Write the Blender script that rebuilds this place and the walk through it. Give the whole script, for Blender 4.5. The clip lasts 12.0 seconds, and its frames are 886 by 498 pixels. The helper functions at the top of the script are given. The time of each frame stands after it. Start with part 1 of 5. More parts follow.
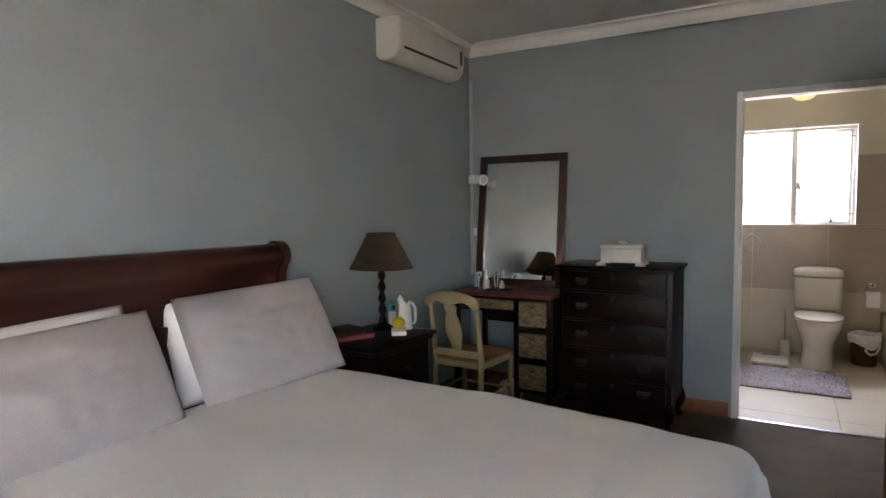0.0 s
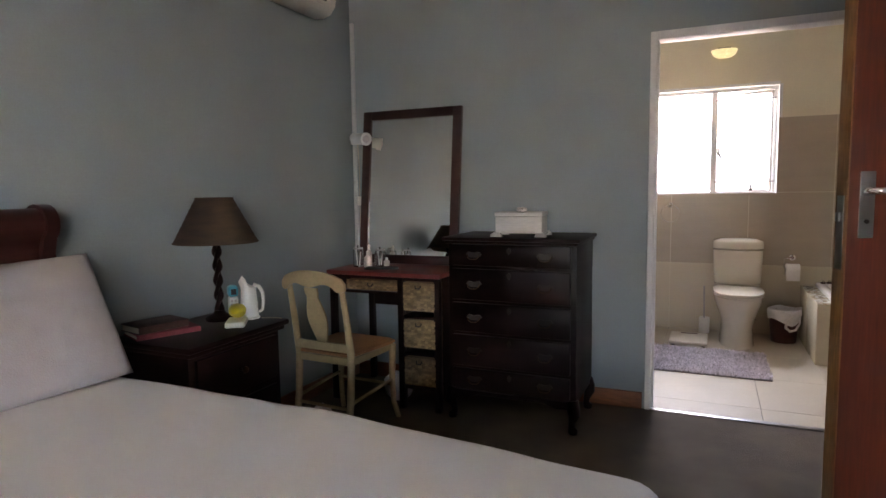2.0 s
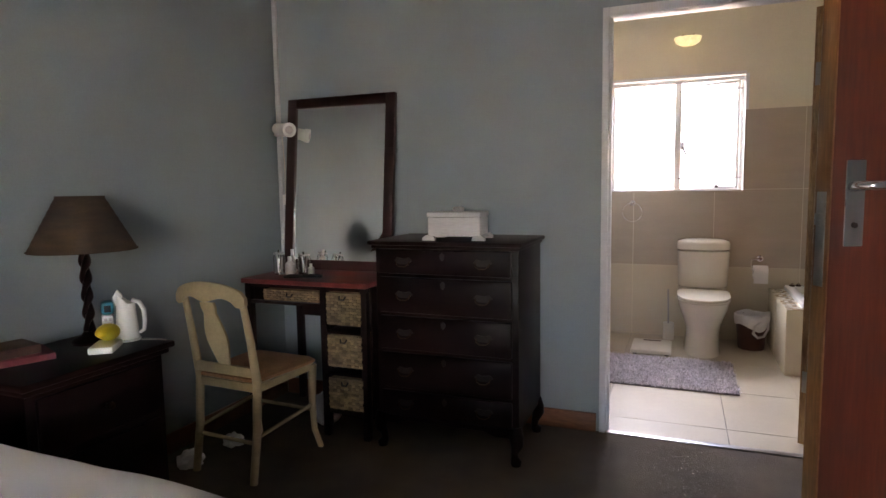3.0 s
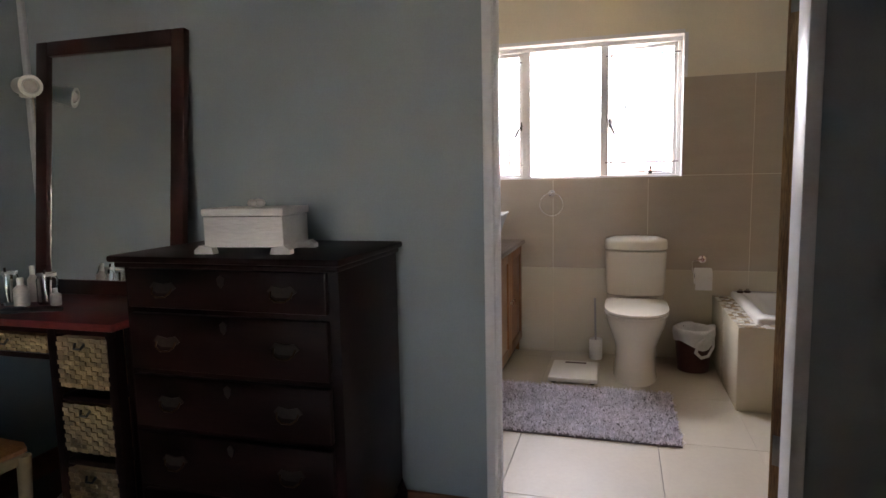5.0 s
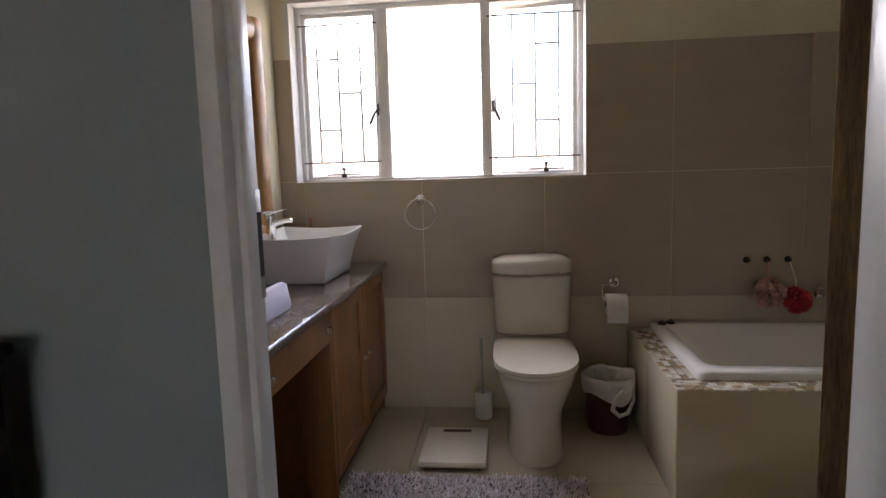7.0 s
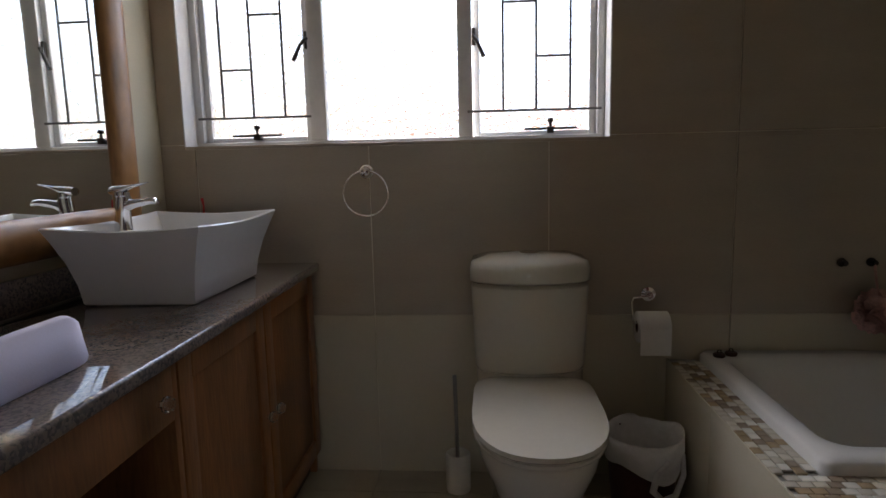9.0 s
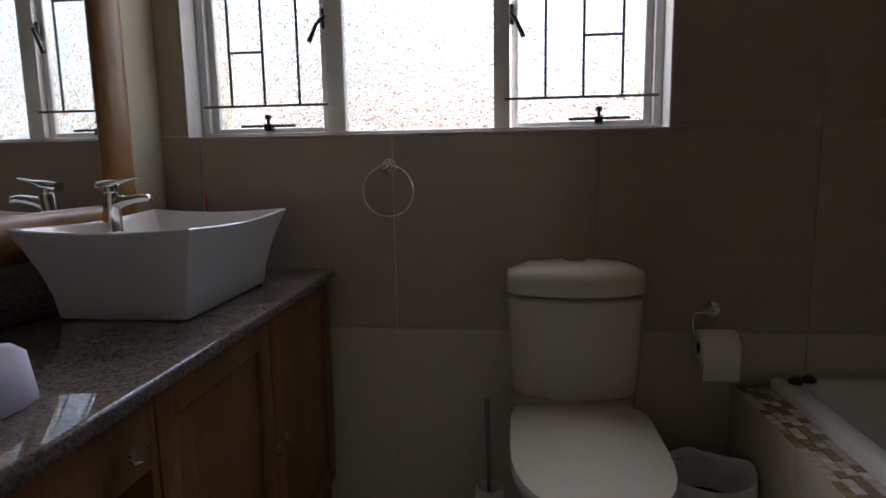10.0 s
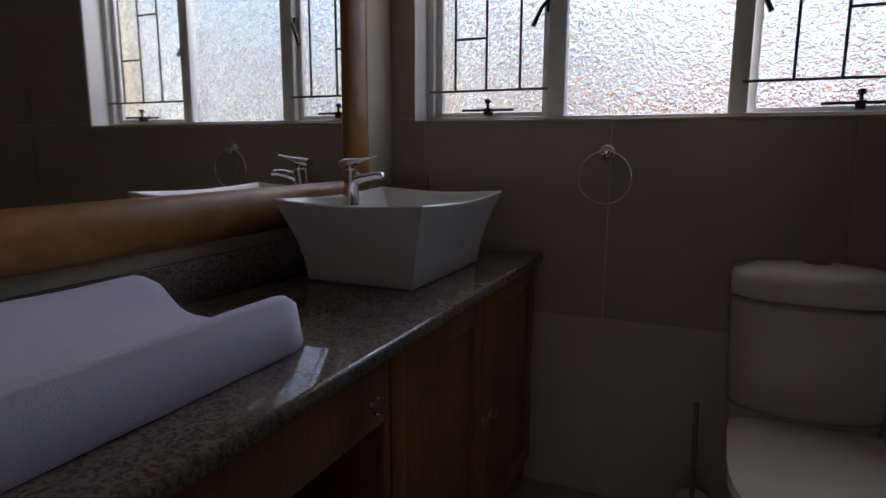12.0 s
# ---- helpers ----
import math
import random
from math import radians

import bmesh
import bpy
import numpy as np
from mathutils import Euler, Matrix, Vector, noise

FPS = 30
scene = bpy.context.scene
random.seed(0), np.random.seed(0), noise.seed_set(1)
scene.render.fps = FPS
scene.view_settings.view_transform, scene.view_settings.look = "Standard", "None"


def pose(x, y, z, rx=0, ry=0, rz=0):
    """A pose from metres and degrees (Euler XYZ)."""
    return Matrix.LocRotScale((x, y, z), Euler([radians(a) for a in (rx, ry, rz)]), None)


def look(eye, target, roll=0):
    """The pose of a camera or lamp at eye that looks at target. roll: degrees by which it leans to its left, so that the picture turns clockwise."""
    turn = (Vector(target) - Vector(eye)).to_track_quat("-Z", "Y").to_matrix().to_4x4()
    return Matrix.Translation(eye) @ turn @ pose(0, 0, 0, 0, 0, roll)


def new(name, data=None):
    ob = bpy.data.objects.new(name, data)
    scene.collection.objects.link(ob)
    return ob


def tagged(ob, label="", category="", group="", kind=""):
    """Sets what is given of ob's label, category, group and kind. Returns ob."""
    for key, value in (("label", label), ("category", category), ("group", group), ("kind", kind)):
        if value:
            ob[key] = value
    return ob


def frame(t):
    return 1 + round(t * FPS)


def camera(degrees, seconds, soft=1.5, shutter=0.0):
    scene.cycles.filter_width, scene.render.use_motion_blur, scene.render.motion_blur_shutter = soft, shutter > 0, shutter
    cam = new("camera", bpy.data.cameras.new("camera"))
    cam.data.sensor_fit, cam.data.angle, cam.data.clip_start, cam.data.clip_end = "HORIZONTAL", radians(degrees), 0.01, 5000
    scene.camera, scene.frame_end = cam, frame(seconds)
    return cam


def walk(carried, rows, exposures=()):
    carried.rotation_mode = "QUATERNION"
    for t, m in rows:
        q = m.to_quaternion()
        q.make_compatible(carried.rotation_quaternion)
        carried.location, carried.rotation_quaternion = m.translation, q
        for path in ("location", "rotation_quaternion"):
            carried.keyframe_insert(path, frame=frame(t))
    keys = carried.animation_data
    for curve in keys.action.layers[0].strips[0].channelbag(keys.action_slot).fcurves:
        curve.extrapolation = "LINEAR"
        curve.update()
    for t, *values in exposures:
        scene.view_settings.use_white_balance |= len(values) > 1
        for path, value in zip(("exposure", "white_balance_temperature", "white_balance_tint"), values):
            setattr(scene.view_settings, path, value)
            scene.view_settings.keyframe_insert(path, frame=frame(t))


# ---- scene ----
cam = camera(72.5, 12.0)
PATH = [
    (0, (0.033, -0.164, 1.347), (-0.967, 1.564, 1.22), -0.6),
    (0.5, (0.028, 0.005, 1.333), (-0.935, 1.751, 1.181), -0.6),
    (1, (0.051, 0.155, 1.286), (-0.865, 1.926, 1.121), -0.7),
    (1.5, (0.029, 0.375, 1.261), (-0.83, 2.172, 1.082), -0.7),
    (2, (0.038, 0.578, 1.24), (-0.773, 2.396, 1.048), -0.8),
    (2.5, (0.057, 0.799, 1.239), (-0.711, 2.635, 1.042), -0.8),
    (3, (0.084, 1.038, 1.231), (-0.65, 2.887, 1.032), -0.9),
    (5, (0.139, 2.127, 1.191), (-0.42, 4.034, 0.964), -1.2),
    (5.5, (0.115, 2.385, 1.188), (-0.358, 4.315, 0.957), -1.4),
    (6, (0.14, 2.645, 1.189), (-0.252, 4.592, 0.953), -1.5),
    (6.5, (0.117, 2.953, 1.199), (-0.165, 4.918, 0.953), -1.4),
    (7, (0.134, 3.242, 1.204), (-0.081, 5.216, 0.96), -1.7),
    (7.5, (0.126, 3.497, 1.17), (-0.034, 5.476, 0.93), -1.7),
    (9.5, (0.093, 4.354, 1.106), (-0.059, 6.327, 0.815), -1.2),
    (10, (0.06, 4.438, 1.097), (-0.159, 6.405, 0.811), -1.0),
    (10.5, (0.046, 4.453, 1.083), (-0.323, 6.397, 0.794), -0.6),
    (11, (0.034, 4.436, 1.095), (-0.507, 6.336, 0.777), -0.3),
    (11.5, (0.012, 4.424, 1.092), (-0.675, 6.274, 0.77), 0.1),
    (12, (-0.008, 4.414, 1.096), (-0.811, 6.216, 0.766), 0.3),
]
EXPOSURES = [(0, 5.8, 7600, 20), (1.5, 5.8, 7700, 21), (2.5, 6.0, 7900, 24), (3.0, 6.0, 7900, 24), (5.0, 5.6, 7900, 22), (5.5, 5.4, 7900, 22), (6.5, 5.0, 7900, 21), (7.5, 4.75, 7800, 19), (9.5, 3.65, 7600, 18), (10.5, 3.2, 7500, 19), (12, 2.75, 7300, 21)]
walk(cam, [(t, look(eye, target, roll)) for t, eye, target, roll in PATH], EXPOSURES)


# ---- world and sun ----
world = bpy.data.worlds.new("world")
scene.world = world
world.use_nodes = True
sky = world.node_tree.nodes.new("ShaderNodeTexSky")
sky.sky_type, sky.sun_disc = "NISHITA", False
sky.sun_elevation, sky.sun_rotation = radians(58), radians(-80)
world.node_tree.links.new(sky.outputs[0], world.node_tree.nodes["Background"].inputs[0])
world.node_tree.nodes["Background"].inputs[1].default_value = 0.12
sun = new("sun", bpy.data.lights.new("sun", "SUN"))
sun.data.energy, sun.data.angle, sun.data.color = 4.5, radians(0.5), (1, 0.95, 0.88)
sun.matrix_basis = look((math.sin(radians(-80)) * 5.3, math.cos(radians(-80)) * 5.3, 8.5), (0, 0, 0))

# added area lamp under the eaves, boosting the sky light in the bathroom
skylamp = new("added_bath_fill", bpy.data.lights.new("added_bath_fill", "AREA"))
skylamp.data.shape, skylamp.data.size, skylamp.data.size_y = "RECTANGLE", 1.6, 0.5
skylamp.data.energy, skylamp.data.color = 3.3, (0.72, 0.82, 1.0)
skylamp.matrix_basis = look((-0.75, 7.2, 2.3), (1.3, 5.3, 0.9))


# ---- materials ----
def mat(name, base, rough=0.5, var=0.12, scale=6, bump=0.05, fine=90, metal=0.0, stretch=(1, 1, 1), coat=0.0, rand=0.0, second=None, island=False, rvar=0.08):
    """A surface with broad stains, fine grain and bump; rand varies pieces, second is a colour mixed in by the grain."""
    m = bpy.data.materials.new(name)
    m.use_nodes = True
    nt = m.node_tree
    n, l = nt.nodes, nt.links
    p = n["Principled BSDF"]
    co, mp = n.new("ShaderNodeTexCoord"), n.new("ShaderNodeMapping")
    mp.inputs["Scale"].default_value = stretch
    l.new(co.outputs["Object"], mp.inputs[0])
    big, small = n.new("ShaderNodeTexNoise"), n.new("ShaderNodeTexNoise")
    for t, sc, det in ((big, scale, 4), (small, fine, 3)):
        t.inputs["Scale"].default_value, t.inputs["Detail"].default_value = sc, det
        l.new(mp.outputs[0], t.inputs["Vector"])
    ramp = n.new("ShaderNodeValToRGB")
    other = second or tuple(c * (1 + var) for c in base)
    ramp.color_ramp.elements[0].position, ramp.color_ramp.elements[1].position = 0.3, 0.7
    ramp.color_ramp.elements[0].color = (*[c * (1 - var) for c in base], 1)
    ramp.color_ramp.elements[1].color = (*[min(c, 1) for c in other], 1)
    l.new(big.outputs[0], ramp.inputs[0])
    mix = n.new("ShaderNodeMixRGB")
    mix.blend_type = "MULTIPLY"
    mix.inputs[0].default_value = 1
    gr = n.new("ShaderNodeMapRange")
    gr.inputs[1].default_value, gr.inputs[2].default_value = 0.25, 0.75
    gr.inputs[3].default_value, gr.inputs[4].default_value = 1 - var, 1 + var * 0.5
    l.new(small.outputs[0], gr.inputs[0])
    l.new(ramp.outputs[0], mix.inputs[1])
    l.new(gr.outputs[0], mix.inputs[2])
    out = mix.outputs[0]
    if rand:
        if island:
            src = n.new("ShaderNodeNewGeometry").outputs["Random Per Island"]
        else:
            src = n.new("ShaderNodeObjectInfo").outputs["Random"]
        rr = n.new("ShaderNodeMapRange")
        rr.inputs[3].default_value, rr.inputs[4].default_value = 1 - rand, 1 + rand
        l.new(src, rr.inputs[0])
        mx = n.new("ShaderNodeMixRGB")
        mx.blend_type = "MULTIPLY"
        mx.inputs[0].default_value = 1
        l.new(out, mx.inputs[1])
        l.new(rr.outputs[0], mx.inputs[2])
        out = mx.outputs[0]
    l.new(out, p.inputs["Base Color"])
    rg = n.new("ShaderNodeMapRange")
    rg.inputs[3].default_value, rg.inputs[4].default_value = max(rough - rvar, 0.02), min(rough + rvar, 1)
    l.new(big.outputs[0], rg.inputs[0])
    l.new(rg.outputs[0], p.inputs["Roughness"])
    p.inputs["Metallic"].default_value, p.inputs["Coat Weight"].default_value = metal, coat
    if bump:
        b = n.new("ShaderNodeBump")
        b.inputs["Strength"].default_value, b.inputs["Distance"].default_value = bump, 0.01
        l.new(small.outputs[0], b.inputs["Height"])
        l.new(b.outputs[0], p.inputs["Normal"])
    return m


def palette(name, colours, rough, island):
    """Pieces that each take one of a few colours."""
    m = mat(name, colours[0], rough, 0.1, 20, 0.05, 120)
    n, l = m.node_tree.nodes, m.node_tree.links
    r = n.new("ShaderNodeValToRGB")
    r.color_ramp.interpolation = "CONSTANT"
    for k, c in enumerate(colours):
        e = r.color_ramp.elements[k] if k < 2 else r.color_ramp.elements.new(k / len(colours))
        e.position, e.color = k / len(colours), (*c, 1)
    src = n.new("ShaderNodeNewGeometry").outputs["Random Per Island"] if island else n.new("ShaderNodeObjectInfo").outputs["Random"]
    l.new(src, r.inputs[0])
    l.new(r.outputs[0], n["Principled BSDF"].inputs["Base Color"])
    return m


WALL = mat("blue_grey_paint", (0.292, 0.338, 0.345), 0.55, 0.05, 2.5, 0.06, 160)
CEIL = mat("ceiling_paint", (0.78, 0.77, 0.74), 0.8, 0.03, 3, 0.04, 120)
CREAM = mat("cream_paint", (0.74, 0.68, 0.52), 0.6, 0.04, 3, 0.04, 120)
TRUNK = mat("pale_trunking", (0.50, 0.52, 0.51), 0.5, 0.04, 6, 0.02)
WHITE = mat("white_gloss_paint", (0.74, 0.74, 0.73), 0.35, 0.05, 5, 0.05, 60)
CARPET = mat("brown_carpet", (0.165, 0.124, 0.090), 0.95, 0.25, 3, 0.9, 420)
FTILE = mat("cream_floor_tile", (0.50, 0.445, 0.34), 0.5, 0.04, 4, 0.0, 60, rand=0.02, coat=0.06, rvar=0.02)
GROUT = mat("grey_grout", (0.30, 0.28, 0.25), 0.9, 0.1)
LTILE = mat("light_wall_tile", (0.62, 0.555, 0.425), 0.25, 0.02, 3, 0.0, 60, rand=0.004, rvar=0.03)
TTILE = mat("taupe_wall_tile", (0.43, 0.36, 0.28), 0.3, 0.05, 3, 0.01, 60, rand=0.015, stretch=(1, 1, 4), rvar=0.04)
MAHOG = mat("mahogany", (0.040, 0.0105, 0.008), 0.3, 0.22, 2, 0.03, 30, stretch=(4, 0.25, 4), coat=0.12, rvar=0.03)
DARK = mat("dark_stained_wood", (0.0115, 0.0036, 0.0030), 0.40, 0.3, 3, 0.05, 40, stretch=(0.5, 3, 3), coat=0.0, rvar=0.04)
DARK.node_tree.nodes["Principled BSDF"].inputs["Specular IOR Level"].default_value = 0.16
REDTOP = mat("red_brown_lacquer", (0.17, 0.026, 0.022), 0.4, 0.3, 3, 0.04, 40, stretch=(0.7, 3, 3))
DOORW = mat("red_brown_door", (0.115, 0.023, 0.011), 0.38, 0.3, 2, 0.06, 30, stretch=(3, 3, 0.3), coat=0.15)
DOORE = mat("raw_door_edge", (0.30, 0.135, 0.05), 0.55, 0.35, 3, 0.1, 40, stretch=(4, 4, 0.4))
WORN = mat("worn_brown_wood", (0.44, 0.20, 0.08), 0.6, 0.5, 6, 0.5, 60, stretch=(5, 5, 0.5), second=(0.58, 0.36, 0.18))
SKIRT = mat("varnished_skirting", (0.23, 0.085, 0.034), 0.4, 0.3, 4, 0.05, 40, stretch=(0.5, 3, 3))
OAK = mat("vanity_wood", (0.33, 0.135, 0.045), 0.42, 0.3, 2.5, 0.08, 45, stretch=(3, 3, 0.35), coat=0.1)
# darker tone of the vanity wood, on its back panel and plinths
OAKI = mat("darker_vanity_wood", (0.10, 0.045, 0.022), 0.6, 0.3, 3, 0.05, 40, stretch=(3, 3, 0.4))
MIRW = mat("honey_wood", (0.36, 0.165, 0.05), 0.4, 0.3, 2.5, 0.06, 40, stretch=(3, 0.4, 0.4), coat=0.1)
CHAIRW = mat("cream_painted_wood", (0.41, 0.305, 0.165), 0.45, 0.12, 6, 0.05, 60)
SEATW = mat("tan_seat", (0.38, 0.17, 0.07), 0.6, 0.3, 4, 0.3, 120)
LINEN = mat("white_cotton", (0.85, 0.84, 0.84), 0.9, 0.03, 4, 0.12, 220)
PILLOW = mat("pale_grey_pillowcase", (0.41, 0.372, 0.362), 0.9, 0.04, 5, 0.15, 220)
PORC = mat("white_porcelain", (0.80, 0.79, 0.76), 0.1, 0.02, 4, 0.0, 60, coat=0.4, rvar=0.03)
TUB = mat("white_acrylic", (0.82, 0.81, 0.78), 0.18, 0.02, 4, 0.0)
IVORY = mat("ivory_porcelain", (0.70, 0.66, 0.56), 0.12, 0.02, 4, 0.0, 60, coat=0.35, rvar=0.03)
PLAST = mat("white_plastic", (0.76, 0.75, 0.70), 0.35, 0.03, 6, 0.02)
ACPL = mat("ivory_plastic", (0.66, 0.63, 0.55), 0.4, 0.03, 6, 0.02)
BLACK = mat("black_plastic", (0.012, 0.012, 0.012), 0.45, 0.2)
CHROME = mat("chrome", (0.80, 0.80, 0.81), 0.1, 0.03, 10, 0.0, metal=1.0, rvar=0.05)
STEEL = mat("brushed_steel", (0.42, 0.41, 0.40), 0.35, 0.1, 8, 0.05, metal=1.0)
BRASS = mat("aged_brass", (0.075, 0.05, 0.028), 0.38, 0.3, 20, 0.1, metal=1.0)
IRON = mat("dark_bronze_fitting", (0.045, 0.038, 0.032), 0.45, 0.2, metal=0.6)
BARS = mat("painted_bar", (0.16, 0.155, 0.15), 0.45, 0.1)
SHADE = mat("woven_brown_shade", (0.075, 0.042, 0.024), 0.9, 0.3, 8, 0.8, 160, stretch=(1, 1, 5))
PAPER = mat("white_paper", (0.82, 0.80, 0.77), 0.9, 0.03, 8, 0.1, 150)
BIN = mat("maroon_bin", (0.095, 0.030, 0.024), 0.45, 0.15)
RUG = mat("grey_shag", (0.77, 0.74, 0.80), 0.95, 0.15, 14, 0.2, 200, rand=0.26, island=True)
RUGB = mat("rug_backing", (0.20, 0.19, 0.20), 0.95, 0.2)
WEAVE = mat("woven_seagrass", (0.27, 0.185, 0.095), 0.85, 0.3, 18, 0.4, 200, rand=0.35, island=True)
# white towelling with the window's blue sky light put into its colour
PADC = mat("sky_tinted_terry", (0.80, 0.78, 0.95), 0.95, 0.03, 6, 0.12, 320)
YELLOW = mat("yellow_plastic", (0.78, 0.60, 0.04), 0.45, 0.1)
TEAL = mat("teal_plastic", (0.04, 0.33, 0.40), 0.4, 0.1)
BOOKR = mat("red_book_cloth", (0.26, 0.05, 0.06), 0.6, 0.2)
BOOKB = mat("brown_leather_cover", (0.075, 0.034, 0.025), 0.5, 0.3)
PAGES = mat("page_block", (0.55, 0.48, 0.38), 0.9, 0.15, 4, 0.4, 260, stretch=(1, 1, 12))
LIME = mat("whitewashed_wood", (0.70, 0.68, 0.65), 0.6, 0.08, 5, 0.18, 50, stretch=(0.6, 3, 3))
PINK = mat("pale_pink_mesh", (0.70, 0.42, 0.38), 0.85, 0.2, 14, 0.4, 120)
CORAL = mat("coral_mesh", (0.72, 0.07, 0.075), 0.85, 0.2, 14, 0.4, 120)
COSM = mat("pale_bottle", (0.55, 0.50, 0.46), 0.35, 0.1)
BAG = mat("thin_white_bag", (0.80, 0.80, 0.80), 0.5, 0.05, 10, 0.6, 40)
CABLE = mat("ivory_cable", (0.50, 0.45, 0.36), 0.5, 0.1)
BRICK = mat("red_brick", (0.34, 0.13, 0.075), 0.85, 0.25, 6, 0.4, 60, rand=0.2)
MORTAR = mat("mortar", (0.42, 0.38, 0.33), 0.9, 0.15)
PLASTER = mat("white_plaster", (0.72, 0.70, 0.66), 0.8, 0.1, 1.5, 0.2, 30)
PAVE = mat("pale_paving", (0.46, 0.40, 0.33), 0.85, 0.2, 0.6, 0.3, 20)
LEAF = mat("leaf", (0.07, 0.12, 0.03), 0.6, 0.3, 3, 0.0, rand=0.4, island=True)
BARK = mat("bark", (0.12, 0.08, 0.055), 0.9, 0.3, 8, 0.8, 60)
MOSAIC = palette("mosaic_glaze", [(0.66, 0.60, 0.48), (0.42, 0.31, 0.19), (0.60, 0.55, 0.45), (0.34, 0.27, 0.20), (0.74, 0.71, 0.62)], 0.2, False)


def granite():
    m = mat("speckled_granite", (0.15, 0.12, 0.10), 0.022, 0.2, 9, 0.0, 80, coat=0.0, rvar=0.015)
    n, l = m.node_tree.nodes, m.node_tree.links
    co = n.new("ShaderNodeTexCoord")
    v = n.new("ShaderNodeTexVoronoi")
    v.inputs["Scale"].default_value = 190
    l.new(co.outputs["Object"], v.inputs["Vector"])
    r = n.new("ShaderNodeValToRGB")
    r.color_ramp.interpolation = "CONSTANT"
    cols = [(0.10, 0.085, 0.078), (0.17, 0.135, 0.115), (0.225, 0.17, 0.135), (0.14, 0.115, 0.10), (0.29, 0.245, 0.21)]
    for k, c in enumerate(cols):
        e = r.color_ramp.elements[k] if k < 2 else r.color_ramp.elements.new(0.5)
        e.position, e.color = (0, 0.25, 0.5, 0.68, 0.88)[k], (*c, 1)
    sp = n.new("ShaderNodeSeparateColor")
    l.new(v.outputs["Color"], sp.inputs[0])
    l.new(sp.outputs[0], r.inputs[0])
    l.new(r.outputs[0], n["Principled BSDF"].inputs["Base Color"])
    return m


def glass(name, rough=0.0, bump=0.0, scale=40, tint=(1, 1, 1), ior=1.45):
    m = bpy.data.materials.new(name)
    m.use_nodes = True
    n, l = m.node_tree.nodes, m.node_tree.links
    p = n["Principled BSDF"]
    p.inputs["Base Color"].default_value = (*tint, 1)
    p.inputs["Transmission Weight"].default_value = 1
    p.inputs["Roughness"].default_value, p.inputs["IOR"].default_value = rough, ior
    if bump:
        co, t, b = n.new("ShaderNodeTexCoord"), n.new("ShaderNodeTexVoronoi"), n.new("ShaderNodeBump")
        w = n.new("ShaderNodeTexNoise")
        w.inputs["Scale"].default_value = scale * 0.7
        t.feature = "SMOOTH_F1"
        t.inputs["Scale"].default_value = scale
        add = n.new("ShaderNodeMixRGB")
        add.inputs[0].default_value = 0.03
        l.new(co.outputs["Object"], w.inputs["Vector"])
        l.new(co.outputs["Object"], add.inputs[1])
        l.new(w.outputs["Color"], add.inputs[2])
        l.new(add.outputs[0], t.inputs["Vector"])
        b.inputs["Strength"].default_value, b.inputs["Distance"].default_value = bump, 0.01
        l.new(t.outputs["Distance"], b.inputs["Height"])
        l.new(b.outputs[0], p.inputs["Normal"])
    return m


GRANITE = granite()
OBSCURE = glass("obscure_glass", 0.02, 0.8, 80, (0.57, 0.59, 0.60))
CLEAR = glass("clear_glass", 0.0)
MIRROR = mat("mirror_silver", (0.86, 0.88, 0.86), 0.02, 0.01, 2, 0.0, metal=1.0, rvar=0.01)
GLOWG = mat("amber_glass_bowl", (0.80, 0.72, 0.35), 0.25, 0.1)
GLOWG.node_tree.nodes["Principled BSDF"].inputs["Emission Color"].default_value = (1, 0.92, 0.55, 1)
GLOWG.node_tree.nodes["Principled BSDF"].inputs["Emission Strength"].default_value = 0.012


# ---- mesh helpers ----
def box(bm, x0, x1, y0, y1, z0, z1, bev=0.0, m=None, seg=2):
    g = bmesh.ops.create_cube(bm, size=1)["verts"]
    for v in g:
        v.co = Vector((x0 + (v.co.x + 0.5) * (x1 - x0), y0 + (v.co.y + 0.5) * (y1 - y0), z0 + (v.co.z + 0.5) * (z1 - z0)))
    if bev:
        es = {e for v in g for e in v.link_edges}
        r = bmesh.ops.bevel(bm, geom=list(es), offset=bev, segments=seg, affect="EDGES", profile=0.5)
        g = list({v for f in r["faces"] for v in f.verts} | {v for v in g if v.is_valid})
    if m:
        bmesh.ops.transform(bm, matrix=m, verts=g)
    return g


def lathe(bm, prof, n=24, m=None, sx=1.0, sy=1.0, cap=True):
    """Turn a profile of (radius, height) round z."""
    rings = []
    for r, z in prof:
        rings.append([bm.verts.new((r * sx * math.cos(2 * math.pi * k / n), r * sy * math.sin(2 * math.pi * k / n), z)) for k in range(n)])
    for a, b in zip(rings, rings[1:]):
        for k in range(n):
            bm.faces.new((a[k], a[(k + 1) % n], b[(k + 1) % n], b[k]))
    if cap:
        bm.faces.new(rings[0][::-1])
        bm.faces.new(rings[-1])
    vs = [v for r in rings for v in r]
    if m:
        bmesh.ops.transform(bm, matrix=m, verts=vs)
    return vs


